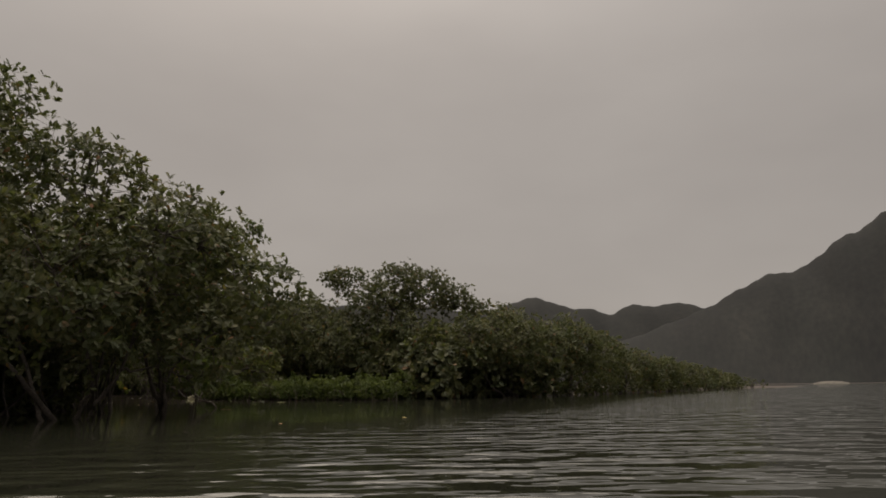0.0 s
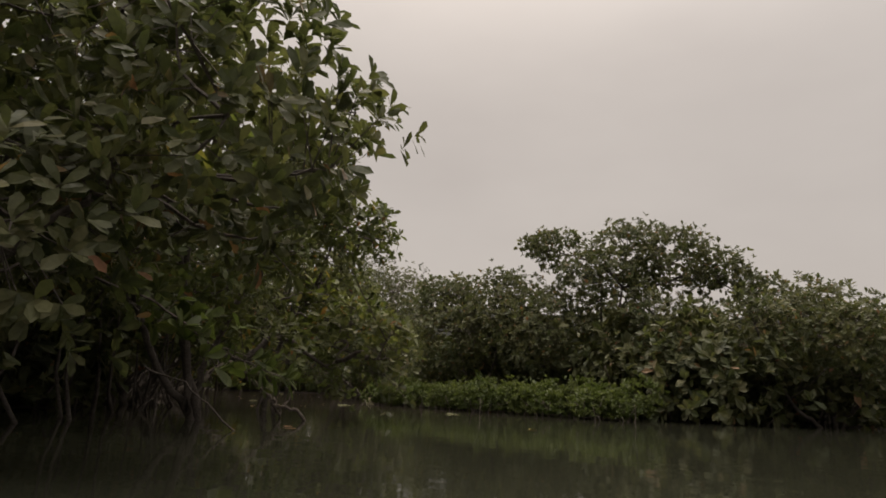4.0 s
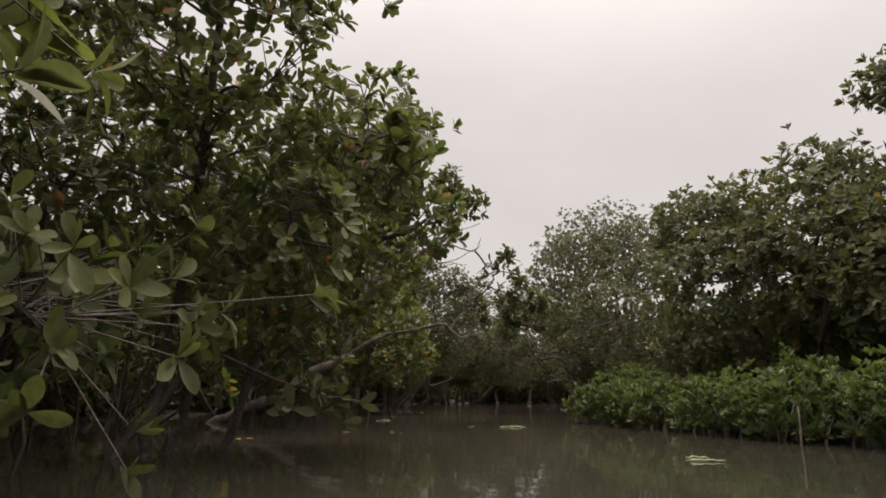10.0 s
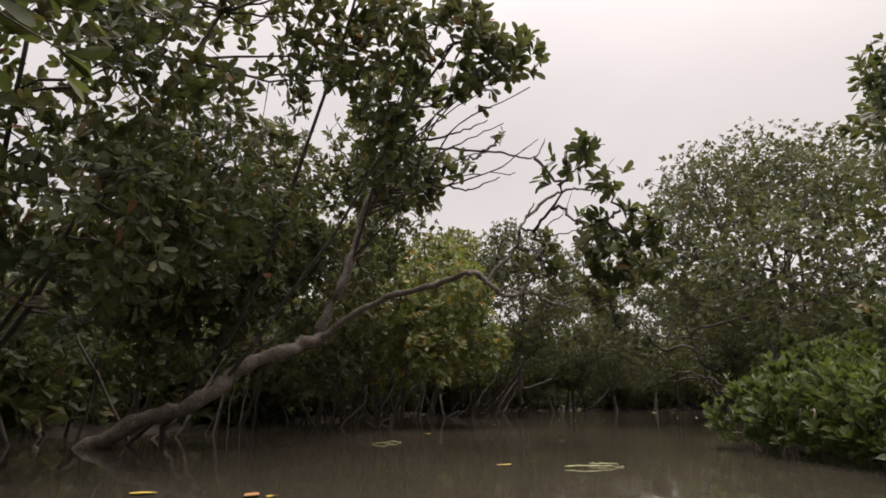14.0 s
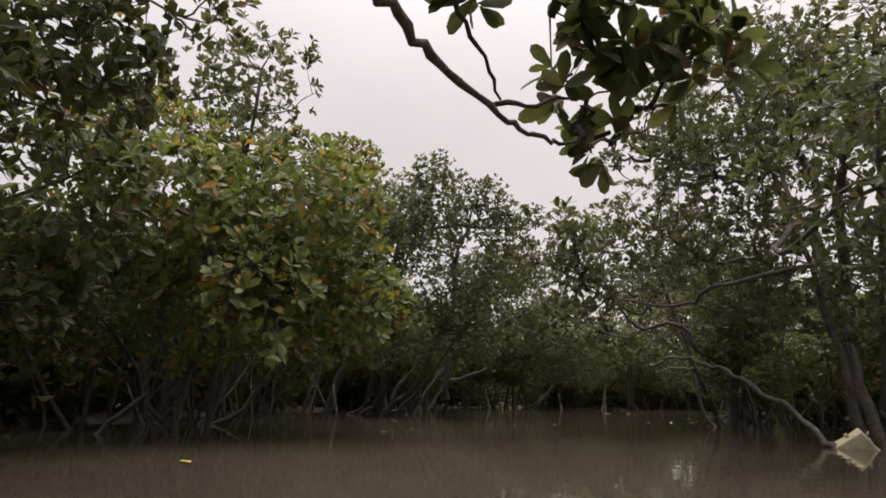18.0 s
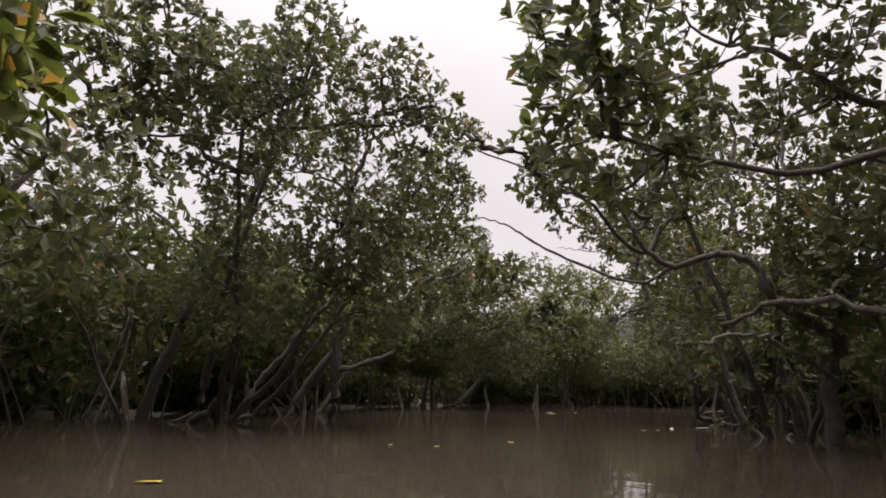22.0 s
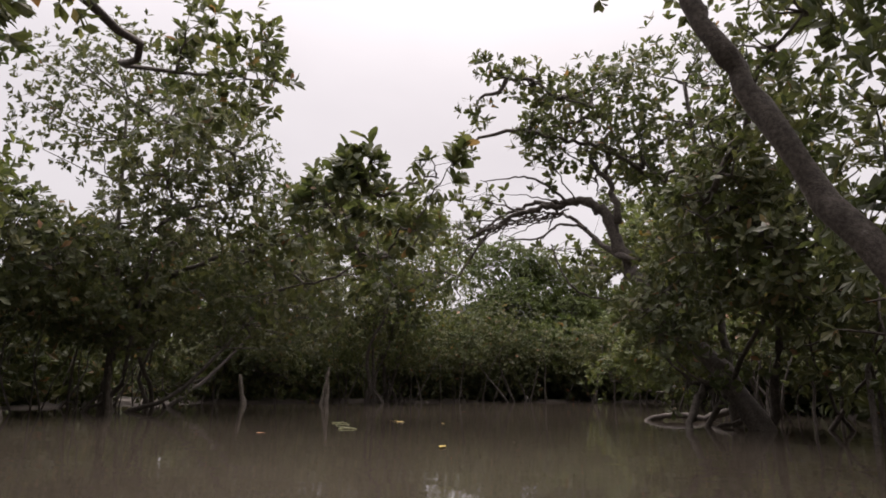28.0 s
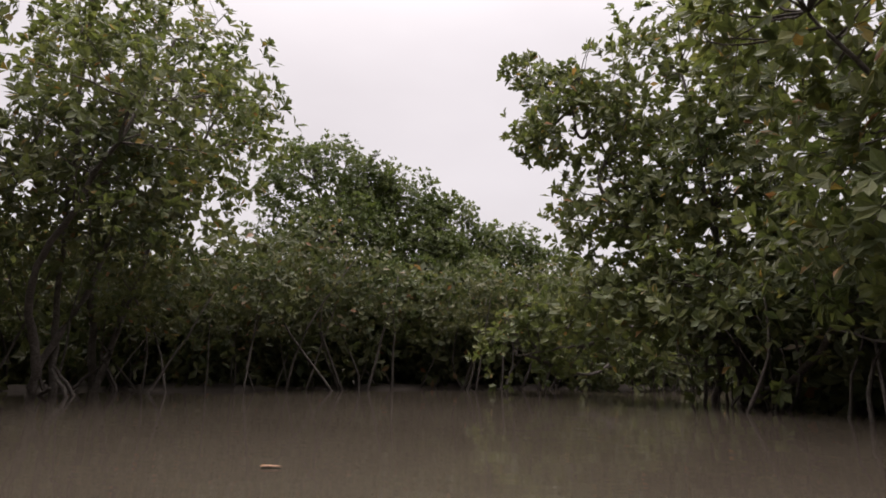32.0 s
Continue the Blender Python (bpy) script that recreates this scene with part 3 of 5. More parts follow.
SPRAY_TREE = tree("mangrove_tree", "leafy mangrove with low drooping sprays", "tree", (-5.0, 11.6),
     [(-3.85, 11.75, 2.1, 0.25), (-4.2, 11.5, 2.25, 0.32), (-4.1, 11.6, 1.95, 0.25), (-4.2, 11.35, 1.65, 0.45), (-4.3, 12.15, 1.5, 0.38), (-4.4, 12.65, 1.25, 0.22), (-4.2, 11.7, 0.95, 0.35),
      (-4.75, 12.5, 1.65, 0.33), (-4.95, 12.2, 1.35, 0.5), (-4.8, 11.7, 1.35, 0.5), (-4.9, 12.65, 1.05, 0.4), (-4.9, 11.9, 0.7, 0.42), (-5.1, 12.4, 0.5, 0.25)],
     LEAF, 3, group=TREES, stems=4, roots=0, length=0.064, dense=105, detail=0)
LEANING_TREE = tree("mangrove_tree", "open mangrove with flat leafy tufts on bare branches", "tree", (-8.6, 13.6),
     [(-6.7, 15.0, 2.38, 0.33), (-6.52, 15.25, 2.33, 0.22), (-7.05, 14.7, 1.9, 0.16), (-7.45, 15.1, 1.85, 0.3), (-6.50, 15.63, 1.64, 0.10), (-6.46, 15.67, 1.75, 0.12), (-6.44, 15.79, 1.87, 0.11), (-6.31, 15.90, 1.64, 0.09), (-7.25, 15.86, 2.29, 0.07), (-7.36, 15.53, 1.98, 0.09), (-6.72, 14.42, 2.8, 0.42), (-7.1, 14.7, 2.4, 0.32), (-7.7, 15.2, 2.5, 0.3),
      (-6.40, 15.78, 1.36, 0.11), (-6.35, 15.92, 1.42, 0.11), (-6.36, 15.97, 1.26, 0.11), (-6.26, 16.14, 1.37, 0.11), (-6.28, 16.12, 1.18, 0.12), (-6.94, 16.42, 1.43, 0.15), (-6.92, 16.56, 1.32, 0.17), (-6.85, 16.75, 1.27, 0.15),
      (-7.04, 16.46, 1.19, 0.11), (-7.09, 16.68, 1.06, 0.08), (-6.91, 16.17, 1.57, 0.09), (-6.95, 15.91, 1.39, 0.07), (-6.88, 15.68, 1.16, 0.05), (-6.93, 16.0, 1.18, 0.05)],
     LEAF_SHADED, 4, group=TREES, stems=2, girth=0.026, roots=0, dense=80, length=0.092, detail=0,
     limbs_extra=([(-7.8, 15.0, 1.6), (-7.7, 15.2, 2.3)], [(-6.84, 15.64, 1.0), (-7.02, 16.14, 0.98), (-7.03, 16.47, 0.99)], [(-6.96, 15.89, 1.32), (-7.06, 16.16, 1.32), (-7.07, 16.43, 1.43)],
                  [(-6.88, 15.76, 1.42), (-6.96, 16.12, 1.48), (-6.99, 16.37, 1.58)], [(-6.96, 16.12, 1.62), (-6.98, 16.24, 1.81)],
                  [(-7.28, 15.66, 2.1), (-7.05, 15.95, 2.03), (-7.07, 16.08, 2.22)], [(-6.93, 16.22, 1.95), (-6.78, 16.48, 1.94)], [(-7.6, 15.2, 2.0), (-7.41, 15.44, 1.83)]))
# shade under the canopy is carried by the darker leaf colour of these two
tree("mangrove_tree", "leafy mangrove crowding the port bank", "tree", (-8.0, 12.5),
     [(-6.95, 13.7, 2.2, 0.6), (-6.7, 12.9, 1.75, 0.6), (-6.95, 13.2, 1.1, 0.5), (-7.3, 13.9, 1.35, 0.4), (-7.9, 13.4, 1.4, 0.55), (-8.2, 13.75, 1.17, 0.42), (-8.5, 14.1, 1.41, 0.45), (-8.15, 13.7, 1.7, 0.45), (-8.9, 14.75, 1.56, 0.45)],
     LEAF_SHADED, 25, group=TREES, stems=4, girth=0.03, dense=105, roots=0, length=0.075)
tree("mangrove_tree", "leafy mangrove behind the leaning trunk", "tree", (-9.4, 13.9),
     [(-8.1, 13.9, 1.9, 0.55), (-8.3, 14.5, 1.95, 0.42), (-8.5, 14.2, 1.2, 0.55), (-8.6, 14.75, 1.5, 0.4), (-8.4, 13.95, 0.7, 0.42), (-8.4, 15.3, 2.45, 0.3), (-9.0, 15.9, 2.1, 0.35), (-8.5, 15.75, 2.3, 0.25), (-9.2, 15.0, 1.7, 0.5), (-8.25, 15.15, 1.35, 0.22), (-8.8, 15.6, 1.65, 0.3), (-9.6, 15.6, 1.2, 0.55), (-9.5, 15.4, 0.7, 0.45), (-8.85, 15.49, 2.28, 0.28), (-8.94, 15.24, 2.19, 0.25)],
     LEAF_SHADED, 26, group=TREES, stems=4, girth=0.03, dense=105, roots=0, length=0.075, detail=2)
tree("mangrove_tree", "yellow-green leafy mangrove on the mud bank", "tree", (-10.4, 16.4),
     [(-9.85, 17.1, 1.5, 0.55), (-9.85, 16.65, 0.95, 0.6), (-9.8, 16.2, 1.4, 0.42), (-9.9, 17.45, 0.95, 0.45), (-10.55, 16.25, 1.8, 0.65), (-10.7, 17.5, 2.0, 0.5), (-10.8, 17.4, 1.25, 0.65), (-11.2, 18.2, 2.5, 0.32)],
     LEAF_YELLOW, 5, group=TREES, stems=4)
tree("mangrove_tree", "tall thin-topped greyish mangrove", "tree", (-11.8, 16.9),
     [(-10.95, 17.15, 2.95, 0.5), (-11.15, 16.6, 2.6, 0.5), (-12.3, 17.6, 3.55, 0.5), (-12.55, 16.4, 3.35, 0.55), (-11.6, 17.2, 2.4, 0.6), (-11.5, 18.3, 1.2, 0.55), (-11.3, 17.9, 1.7, 0.5)],
     LEAF_GREY, 6, group=TREES, stems=4, dense=44, length=0.075, detail=2)
FEATHER_TREE = tree("mangrove_tree", "slender many-stemmed mangrove with a feathery top", "tree", (-14.3, 20.5),
     [(-12.95, 20.5, 2.85, 0.7), (-12.5, 21.2, 2.7, 0.48), (-12.6, 19.8, 2.15, 0.55), (-12.85, 20.95, 1.7, 0.5), (-14.07, 18.87, 1.85, 0.4), (-14.85, 19.6, 2.2, 0.45), (-12.3, 21.3, 2.05, 0.42), (-12.95, 21.4, 1.35, 0.6), (-13.1, 20.2, 1.2, 0.6), (-12.4, 19.1, 2.7, 0.4), (-12.35, 19.6, 2.5, 0.38), (-12.3, 20.1, 2.75, 0.35), (-12.45, 18.8, 2.15, 0.4), (-12.4, 18.4, 2.4, 0.38), (-12.0, 19.1, 2.2, 0.35), (-12.63, 19.13, 2.01, 0.38), (-12.5, 20.3, 3.25, 0.34), (-12.2, 20.9, 3.0, 0.32), (-12.05, 21.35, 2.8, 0.28)],
     LEAF_GREY, 7, group=TREES, stems=5, dense=100, length=0.066, detail=2)
TALL_TREE = tree("mangrove_tree", "tall mangrove with dark upright stems", "tree", (-15.6, 22.1),
     [(-13.65, 22.9, 2.85, 0.5), (-13.75, 23.5, 2.35, 0.3), (-14.0, 22.5, 2.25, 0.65), (-14.2, 21.4, 2.75, 0.6), (-14.0, 20.6, 1.5, 0.5), (-14.2, 23.7, 1.8, 0.4), (-13.85, 22.8, 1.5, 0.35),
      (-13.25, 23.4, 1.85, 0.22), (-13.08, 23.58, 1.9, 0.15), (-14.4, 24.4, 1.85, 0.32), (-15.0, 24.4, 1.8, 0.35), (-14.9, 25.8, 2.1, 0.4), (-13.05, 22.75, 3.25, 0.24), (-13.25, 22.85, 2.6, 0.3), (-14.31, 22.98, 2.24, 0.35), (-14.91, 23.18, 2.05, 0.35), (-14.31, 23.53, 2.24, 0.3), (-14.99, 21.01, 2.3, 0.4)],
     LEAF_SHADED, 8, group=TREES, stems=1, dense=90, length=0.075, detail=2, limbs_extra=([(-14.25, 22.14, 1.3), (-14.25, 22.12, 1.95), (-14.3, 22.08, 2.7)], [(-14.5, 20.75, 1.1), (-14.5, 20.7, 1.7)]))
tree("mangrove_tree", "tall grey-green mangrove above the thicket", "tree", (-18.9, 28.2),
     [(-18.54, 27.84, 3.35, 1.06), (-18.78, 29.40, 4.01, 0.56), (-18.30, 28.20, 1.61, 1.06), (-17.70, 29.76, 1.49, 0.90), (-17.94, 30.60, 2.33, 0.90), (-17.0, 27.2, 2.31, 0.5), (-16.9, 27.65, 2.65, 0.5), (-17.2, 27.6, 1.95, 0.5), (-16.95, 28.15, 2.3, 0.5)],
     LEAF_GREY, 9, group=TREES, stems=3, dense=75, length=0.075, detail=2)
BOUGH_TREE = tree("mangrove_tree", "dark mangrove whose big-leaved boughs hang over the channel", "tree", (-19.7, 28.8),
     [(-14.82, 27.1, 1.95, 0.2), (-15.05, 27.05, 1.7, 0.24), (-14.75, 27.3, 1.75, 0.2), (-14.5, 27.75, 2.0, 0.22), (-15.1, 27.45, 1.5, 0.3), (-14.8, 27.8, 1.68, 0.25), (-14.95, 28.3, 1.75, 0.3),
      (-15.6, 27.8, 1.9, 0.4), (-16.2, 28.2, 1.9, 0.45), (-16.9, 28.6, 1.6, 0.6), (-15.5, 28.5, 1.45, 0.35)],
     LEAF_SHADED, 10, group=TREES, stems=0, girth=0.035, length=0.105, roots=0, dense=44,
     limbs_extra=([(-19.3, 28.75, 1.1), (-18.4, 28.65, 1.65), (-17.5, 28.6, 1.8), (-16.6, 28.5, 1.85)],))
tree("mangrove_tree", "rounded mangrove on the far bank", "tree", (-19.0, 34.0),
     [(-17.82, 33.14, 2.13, 1.08), (-18.81, 33.71, 3.70, 0.6), (-19.66, 33.43, 4.05, 0.6), (-18.31, 34.28, 3.41, 0.72)],
     LEAF, 11, group=TREES, stems=3, detail=2, length=0.085, dense=60)
tree("mangrove_tree", "broad spreading mangrove with open branches", "tree", (-19.4, 35.2),
     [(-19.75, 35.05, 3.6, 0.72), (-18.55, 35.85, 3.45, 0.6), (-18.6, 35.0, 2.2, 0.7)],
     LEAF, 12, group=TREES, stems=4, detail=2, dense=60, length=0.1)
tree("mangrove_tree", "dense dome-shaped mangroves at the bend", "tree", (-17.6, 39.2),
     [(-18.5, 39.1, 3.35, 1.0), (-17.2, 40.0, 3.0, 0.95), (-15.8, 40.7, 2.35, 0.8), (-18.8, 39.0, 1.5, 1.3), (-15.3, 40.7, 1.2, 1.0), (-16.6, 39.6, 2.2, 0.8), (-17.0, 38.6, 1.2, 1.0), (-17.6, 39.6, 3.5, 0.6), (-16.4, 40.2, 2.9, 0.65), (-15.2, 40.8, 2.5, 0.6), (-14.4, 41.0, 2.0, 0.7), (-17.8, 38.4, 2.3, 0.8), (-15.9, 39.4, 1.6, 0.8)],
     LEAF_GREEN, 13, group=TREES, stems=5, detail=2, length=0.09, dense=125)
tree("mangrove_tree", "dense mangrove set back from the port bank", "tree", (-5.6, 7.8),
     [(-5.2, 8.4, 1.8, 0.9), (-5.7, 7.0, 2.0, 1.0), (-6.2, 8.2, 2.3, 0.8), (-5.0, 6.2, 1.3, 0.8), (-5.2, 9.4, 1.95, 0.55), (-5.4, 10.0, 2.1, 0.5), (-5.2, 9.5, 1.3, 0.5)], LEAF_SHADED, 21, group=TREES, stems=4, length=0.1, detail=2)
tree("mangrove_tree", "dense mangrove set back from the port bank", "tree", (-6.2, 10.8),
     [(-5.5, 10.3, 1.8, 0.85), (-6.4, 11.7, 1.7, 0.85), (-6.6, 10.2, 2.2, 0.8), (-5.5, 11.2, 1.2, 0.7), (-4.65, 9.95, 2.05, 0.42), (-4.5, 10.45, 2.25, 0.42), (-4.35, 10.95, 2.45, 0.42), (-4.1, 11.3, 2.4, 0.28), (-6.6, 12.5, 1.14, 0.4), (-6.35, 12.2, 1.2, 0.36), (-5.83, 11.59, 2.37, 0.35), (-5.3, 11.2, 2.05, 0.3)], LEAF_SHADED, 22, group=TREES, stems=4, length=0.085, detail=2, dense=62)
tree("mangrove_tree", "bushy mangrove on the bank beyond the tall stems", "tree", (-16.6, 23.4),
     [(-15.9, 22.6, 1.3, 0.7), (-16.8, 23.8, 1.6, 0.8), (-17.6, 25.2, 1.7, 0.85), (-15.6, 21.4, 1.4, 0.8), (-17.0, 22.6, 2.0, 0.8)], LEAF, 23, group=TREES, stems=4, length=0.1, detail=2)
BANK_TREE = tree("mangrove_tree", "bushy green mangrove on the far bank", "tree", (-19.4, 29.4),
     [(-18.9, 28.0, 1.5, 0.85), (-19.2, 29.6, 1.75, 0.85), (-20.2, 31.0, 1.8, 0.85), (-19.9, 32.6, 1.9, 0.95), (-18.7, 33.8, 1.9, 0.85), (-18.4, 26.6, 1.5, 0.8), (-20.9, 31.0, 0.35, 0.5), (-20.4, 30.4, 0.35, 0.45), (-19.9, 29.9, 0.3, 0.4)], LEAF_SHADED, 24, group=TREES, stems=3, length=0.1, detail=2, dense=95)
tree("mangrove_tree", "low bushy mangrove behind the far bank", "tree", (-21.8, 34.4),
     [(-21.4, 34.0, 0.9, 0.9), (-21.0, 33.2, 0.6, 0.7), (-22.2, 35.0, 1.2, 1.0), (-20.6, 33.9, 0.35, 0.45), (-21.2, 34.6, 0.4, 0.5)],
     LEAF_SHADED, 27, group=TREES, stems=2, length=0.1, detail=2, dense=95, roots=2)
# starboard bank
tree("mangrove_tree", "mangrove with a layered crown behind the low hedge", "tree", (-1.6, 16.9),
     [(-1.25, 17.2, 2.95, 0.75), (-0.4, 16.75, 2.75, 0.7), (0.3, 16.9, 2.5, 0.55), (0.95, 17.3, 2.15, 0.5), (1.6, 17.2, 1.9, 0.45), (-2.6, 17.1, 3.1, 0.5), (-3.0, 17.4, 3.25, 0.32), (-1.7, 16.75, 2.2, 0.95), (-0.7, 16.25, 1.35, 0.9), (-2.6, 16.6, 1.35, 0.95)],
     LEAF_SHADED, 14, group=TREES, stems=4, length=0.088, detail=2, dense=100)
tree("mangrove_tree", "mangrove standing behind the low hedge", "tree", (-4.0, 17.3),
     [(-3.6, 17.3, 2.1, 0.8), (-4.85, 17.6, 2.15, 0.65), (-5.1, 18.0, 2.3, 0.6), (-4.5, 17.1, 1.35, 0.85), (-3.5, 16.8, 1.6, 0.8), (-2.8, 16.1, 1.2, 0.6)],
     LEAF_SHADED, 15, group=TREES, stems=4, length=0.088, detail=2)
ROUND_TREE = tree("mangrove_tree", "round-crowned mangrove over the creek bend", "tree", (-7.7, 20.6),
     [(-8.15, 19.75, 2.6, 0.75), (-7.3, 20.1, 2.65, 0.75), (-6.55, 19.6, 2.1, 0.65), (-8.3, 19.7, 2.0, 0.5), (-8.85, 21.6, 3.25, 1.0), (-7.9, 21.9, 3.05, 1.0), (-9.55, 21.4, 3.1, 0.55),
      (-9.45, 19.4, 1.55, 0.28), (-9.3, 20.4, 1.9, 0.55), (-9.45, 19.6, 1.25, 0.3), (-8.7, 20.8, 1.6, 0.65), (-7.9, 20.6, 1.3, 0.6), (-6.7, 18.5, 1.4, 0.7), (-7.6, 21.8, 1.65, 0.5), (-8.0, 21.9, 1.35, 0.45), (-7.2, 21.6, 1.9, 0.45), (-9.15, 19.6, 2.3, 0.17), (-9.35, 19.25, 1.75, 0.17), (-9.0, 19.8, 2.5, 0.15)],
     LEAF_GREY, 16, group=TREES, stems=4, dense=78, length=0.068, detail=2)
CROOKED_TREE = tree("mangrove_tree", "leaning mangrove with crooked overhanging boughs", "tree", (-9.9, 22.8),
     [(-10.6, 20.85, 1.65, 0.24), (-10.65, 20.55, 1.8, 0.13), (-10.9, 20.35, 1.9, 0.12), (-10.45, 22.0, 2.15, 0.6), (-9.65, 22.2, 1.65, 0.7), (-9.3, 21.9, 0.85, 0.5), (-10.6, 22.9, 1.4, 0.5), (-10.8, 22.35, 1.65, 0.3), (-10.1, 22.7, 0.55, 0.45), (-9.1, 21.6, 1.0, 0.42), (-8.85, 21.3, 1.35, 0.4), (-9.3, 21.9, 1.35, 0.42)],
     LEAF_SHADED, 17, group=TREES, stems=4, dense=80, length=0.064)
THIN_TREE = tree("mangrove_tree", "tall thin-leaved mangrove leaning across the creek", "tree", (-11.2, 25.2),
     [(-12.8, 24.4, 3.35, 0.45), (-12.85, 24.2, 2.95, 0.36), (-12.6, 24.3, 2.45, 0.28), (-12.3, 25.0, 2.5, 0.5), (-11.3, 24.8, 2.9, 0.75), (-10.65, 24.4, 1.9, 0.65), (-11.2, 24.6, 0.95, 0.6), (-10.5, 24.0, 0.65, 0.5),
      (-12.8, 26.0, 2.6, 0.4), (-12.1, 26.1, 2.5, 0.58), (-11.3, 25.7, 1.6, 0.75), (-11.5, 26.2, 0.9, 0.6), (-10.4, 24.35, 1.1, 0.45), (-10.85, 24.95, 1.1, 0.45), (-10.2, 23.75, 1.1, 0.42)],
     LEAF_GREY, 18, group=TREES, stems=5, dense=72, length=0.075, detail=2)
ARCH_TREE = tree("mangrove_tree", "mangrove with a thick trunk arching over the water", "tree", (-12.4, 28.6),
     [(-13.5, 28.9, 2.95, 0.42), (-12.65, 28.5, 2.65, 0.62), (-12.0, 28.0, 1.9, 0.55), (-12.5, 28.5, 1.55, 0.5), (-12.2, 28.1, 0.75, 0.55), (-12.9, 29.0, 0.9, 0.32), (-12.8, 28.75, 1.2, 0.36), (-14.0, 29.0, 2.8, 0.28), (-13.02, 29.37, 2.21, 0.3), (-13.26, 29.4, 2.39, 0.2), (-13.59, 29.23, 2.32, 0.14), (-13.1, 29.0, 2.4, 0.4), (-12.3, 27.6, 1.3, 0.5), (-12.95, 28.3, 0.95, 0.34), (-12.85, 28.15, 0.5, 0.36), (-12.15, 27.2, 1.85, 0.4), (-12.45, 27.35, 1.5, 0.34), (-12.1, 27.4, 1.1, 0.42), (-12.3, 27.86, 1.57, 0.36), (-11.9, 27.0, 2.35, 0.42),
      (-14.14, 27.95, 2.99, 0.16), (-14.3, 28.07, 2.68, 0.17), (-13.85, 28.12, 2.88, 0.22), (-13.84, 28.34, 2.49, 0.17), (-13.6, 28.3, 2.75, 0.22), (-14.48, 28.2, 2.42, 0.13)],
     LEAF_SHADED, 19, group=TREES, stems=3, dense=90, length=0.072)
tree("mangrove_tree", "leafy green mangrove at the creek's next bend", "tree", (-13.0, 34.8),
     [(-14.9, 36.9, 4.3, 0.28), (-14.6, 36.6, 3.9, 0.32), (-14.2, 35.2, 2.75, 0.62), (-13.3, 35.05, 3.1, 1.0), (-12.5, 34.3, 2.25, 1.1), (-14.0, 34.7, 0.85, 0.6), (-13.2, 34.1, 0.75, 0.85), (-14.5, 35.5, 3.4, 0.3), (-13.4, 32.0, 2.15, 0.6), (-12.8, 32.2, 1.2, 0.8), (-14.0, 35.0, 1.75, 0.65), (-13.2, 34.6, 1.6, 0.85), (-14.75, 35.7, 2.9, 0.35), (-15.0, 36.3, 0.5, 0.5), (-14.4, 36.2, 0.8, 0.6), (-13.7, 38.0, 0.4, 0.7)],
     LEAF, 20, group=TREES, stems=5, length=0.105, detail=2, dense=72)
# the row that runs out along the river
# the row stands backlit; that shade is in its darker leaf colour
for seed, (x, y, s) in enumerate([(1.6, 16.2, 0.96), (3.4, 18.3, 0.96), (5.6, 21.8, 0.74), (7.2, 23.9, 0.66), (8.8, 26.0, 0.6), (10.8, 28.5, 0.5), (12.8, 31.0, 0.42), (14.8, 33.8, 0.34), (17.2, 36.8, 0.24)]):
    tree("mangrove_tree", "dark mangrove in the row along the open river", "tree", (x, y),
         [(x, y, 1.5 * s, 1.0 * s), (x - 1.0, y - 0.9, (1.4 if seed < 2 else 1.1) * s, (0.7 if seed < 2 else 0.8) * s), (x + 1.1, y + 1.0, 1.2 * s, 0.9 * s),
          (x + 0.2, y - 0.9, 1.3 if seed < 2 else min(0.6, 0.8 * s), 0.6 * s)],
         LEAF_SHADED, 30 + seed, group="mangroves along the river", stems=4, detail=2, length=0.095, dense=80)


# ---------------------------------------------------------------- boughs that the boat passes close by
def bough(parent, name, points, r0, r1, seed, mat=None, sides=9, wobble=0.012, steps=6):
    """A crooked bough through the given points, a part of its tree."""
    rng = np.random.default_rng(seed)
    pts = curve_points(points, steps, rng, wobble)
    taper = np.linspace(r0, r1, len(pts)) * (1 + 0.12 * np.sin(np.arange(len(pts)) * 1.9 + seed))
    v, f = tube(pts, taper, sides)
    return mesh_object(name, v - np.array(parent.location), f, mat or BARK, parent, True)


def spray(parent, points, seed, leaf, length=0.1, count=14, wide=0.16, detail=3, radius=0.008, per=(5, 7)):
    """A leafy side branch: a thin crooked stem with rosettes along its outer half, a part of its tree."""
    rng = np.random.default_rng(seed)
    pts = curve_points(points, 6, rng, 0.008)
    o = np.array(parent.location)
    v, f = tube(pts, np.linspace(radius, radius * 0.4, len(pts)), 5)
    stem = mesh_object("branch", v - o, f, BARK, parent, True)
    at = pts[rng.integers(len(pts) // 3, len(pts), count)]
    tips = at + rng.normal(0, wide, (count, 3)) * [1, 1, 0.7]
    tips[-1] = pts[-1]
    ok = off_the_way(tips, 0.4, 1.0)
    tips, at = tips[ok], at[ok]
    tv, tf = twigs(at, tips + 1e-4, np.full((len(tips), 1), 0.003))
    tagged(mesh_object("branchwork", tv - o, tf, BARK, stem), kind="stuff")
    ways = (tips - at) * 3 + [0, 0, 0.35] + (pts[-1] - pts[0]) * 0.5
    lv, lf = leaves(tips, ways, rng, length, per, detail)
    tagged(mesh_object("foliage", lv - o, lf, leaf, stem, True), kind="stuff")
    return stem


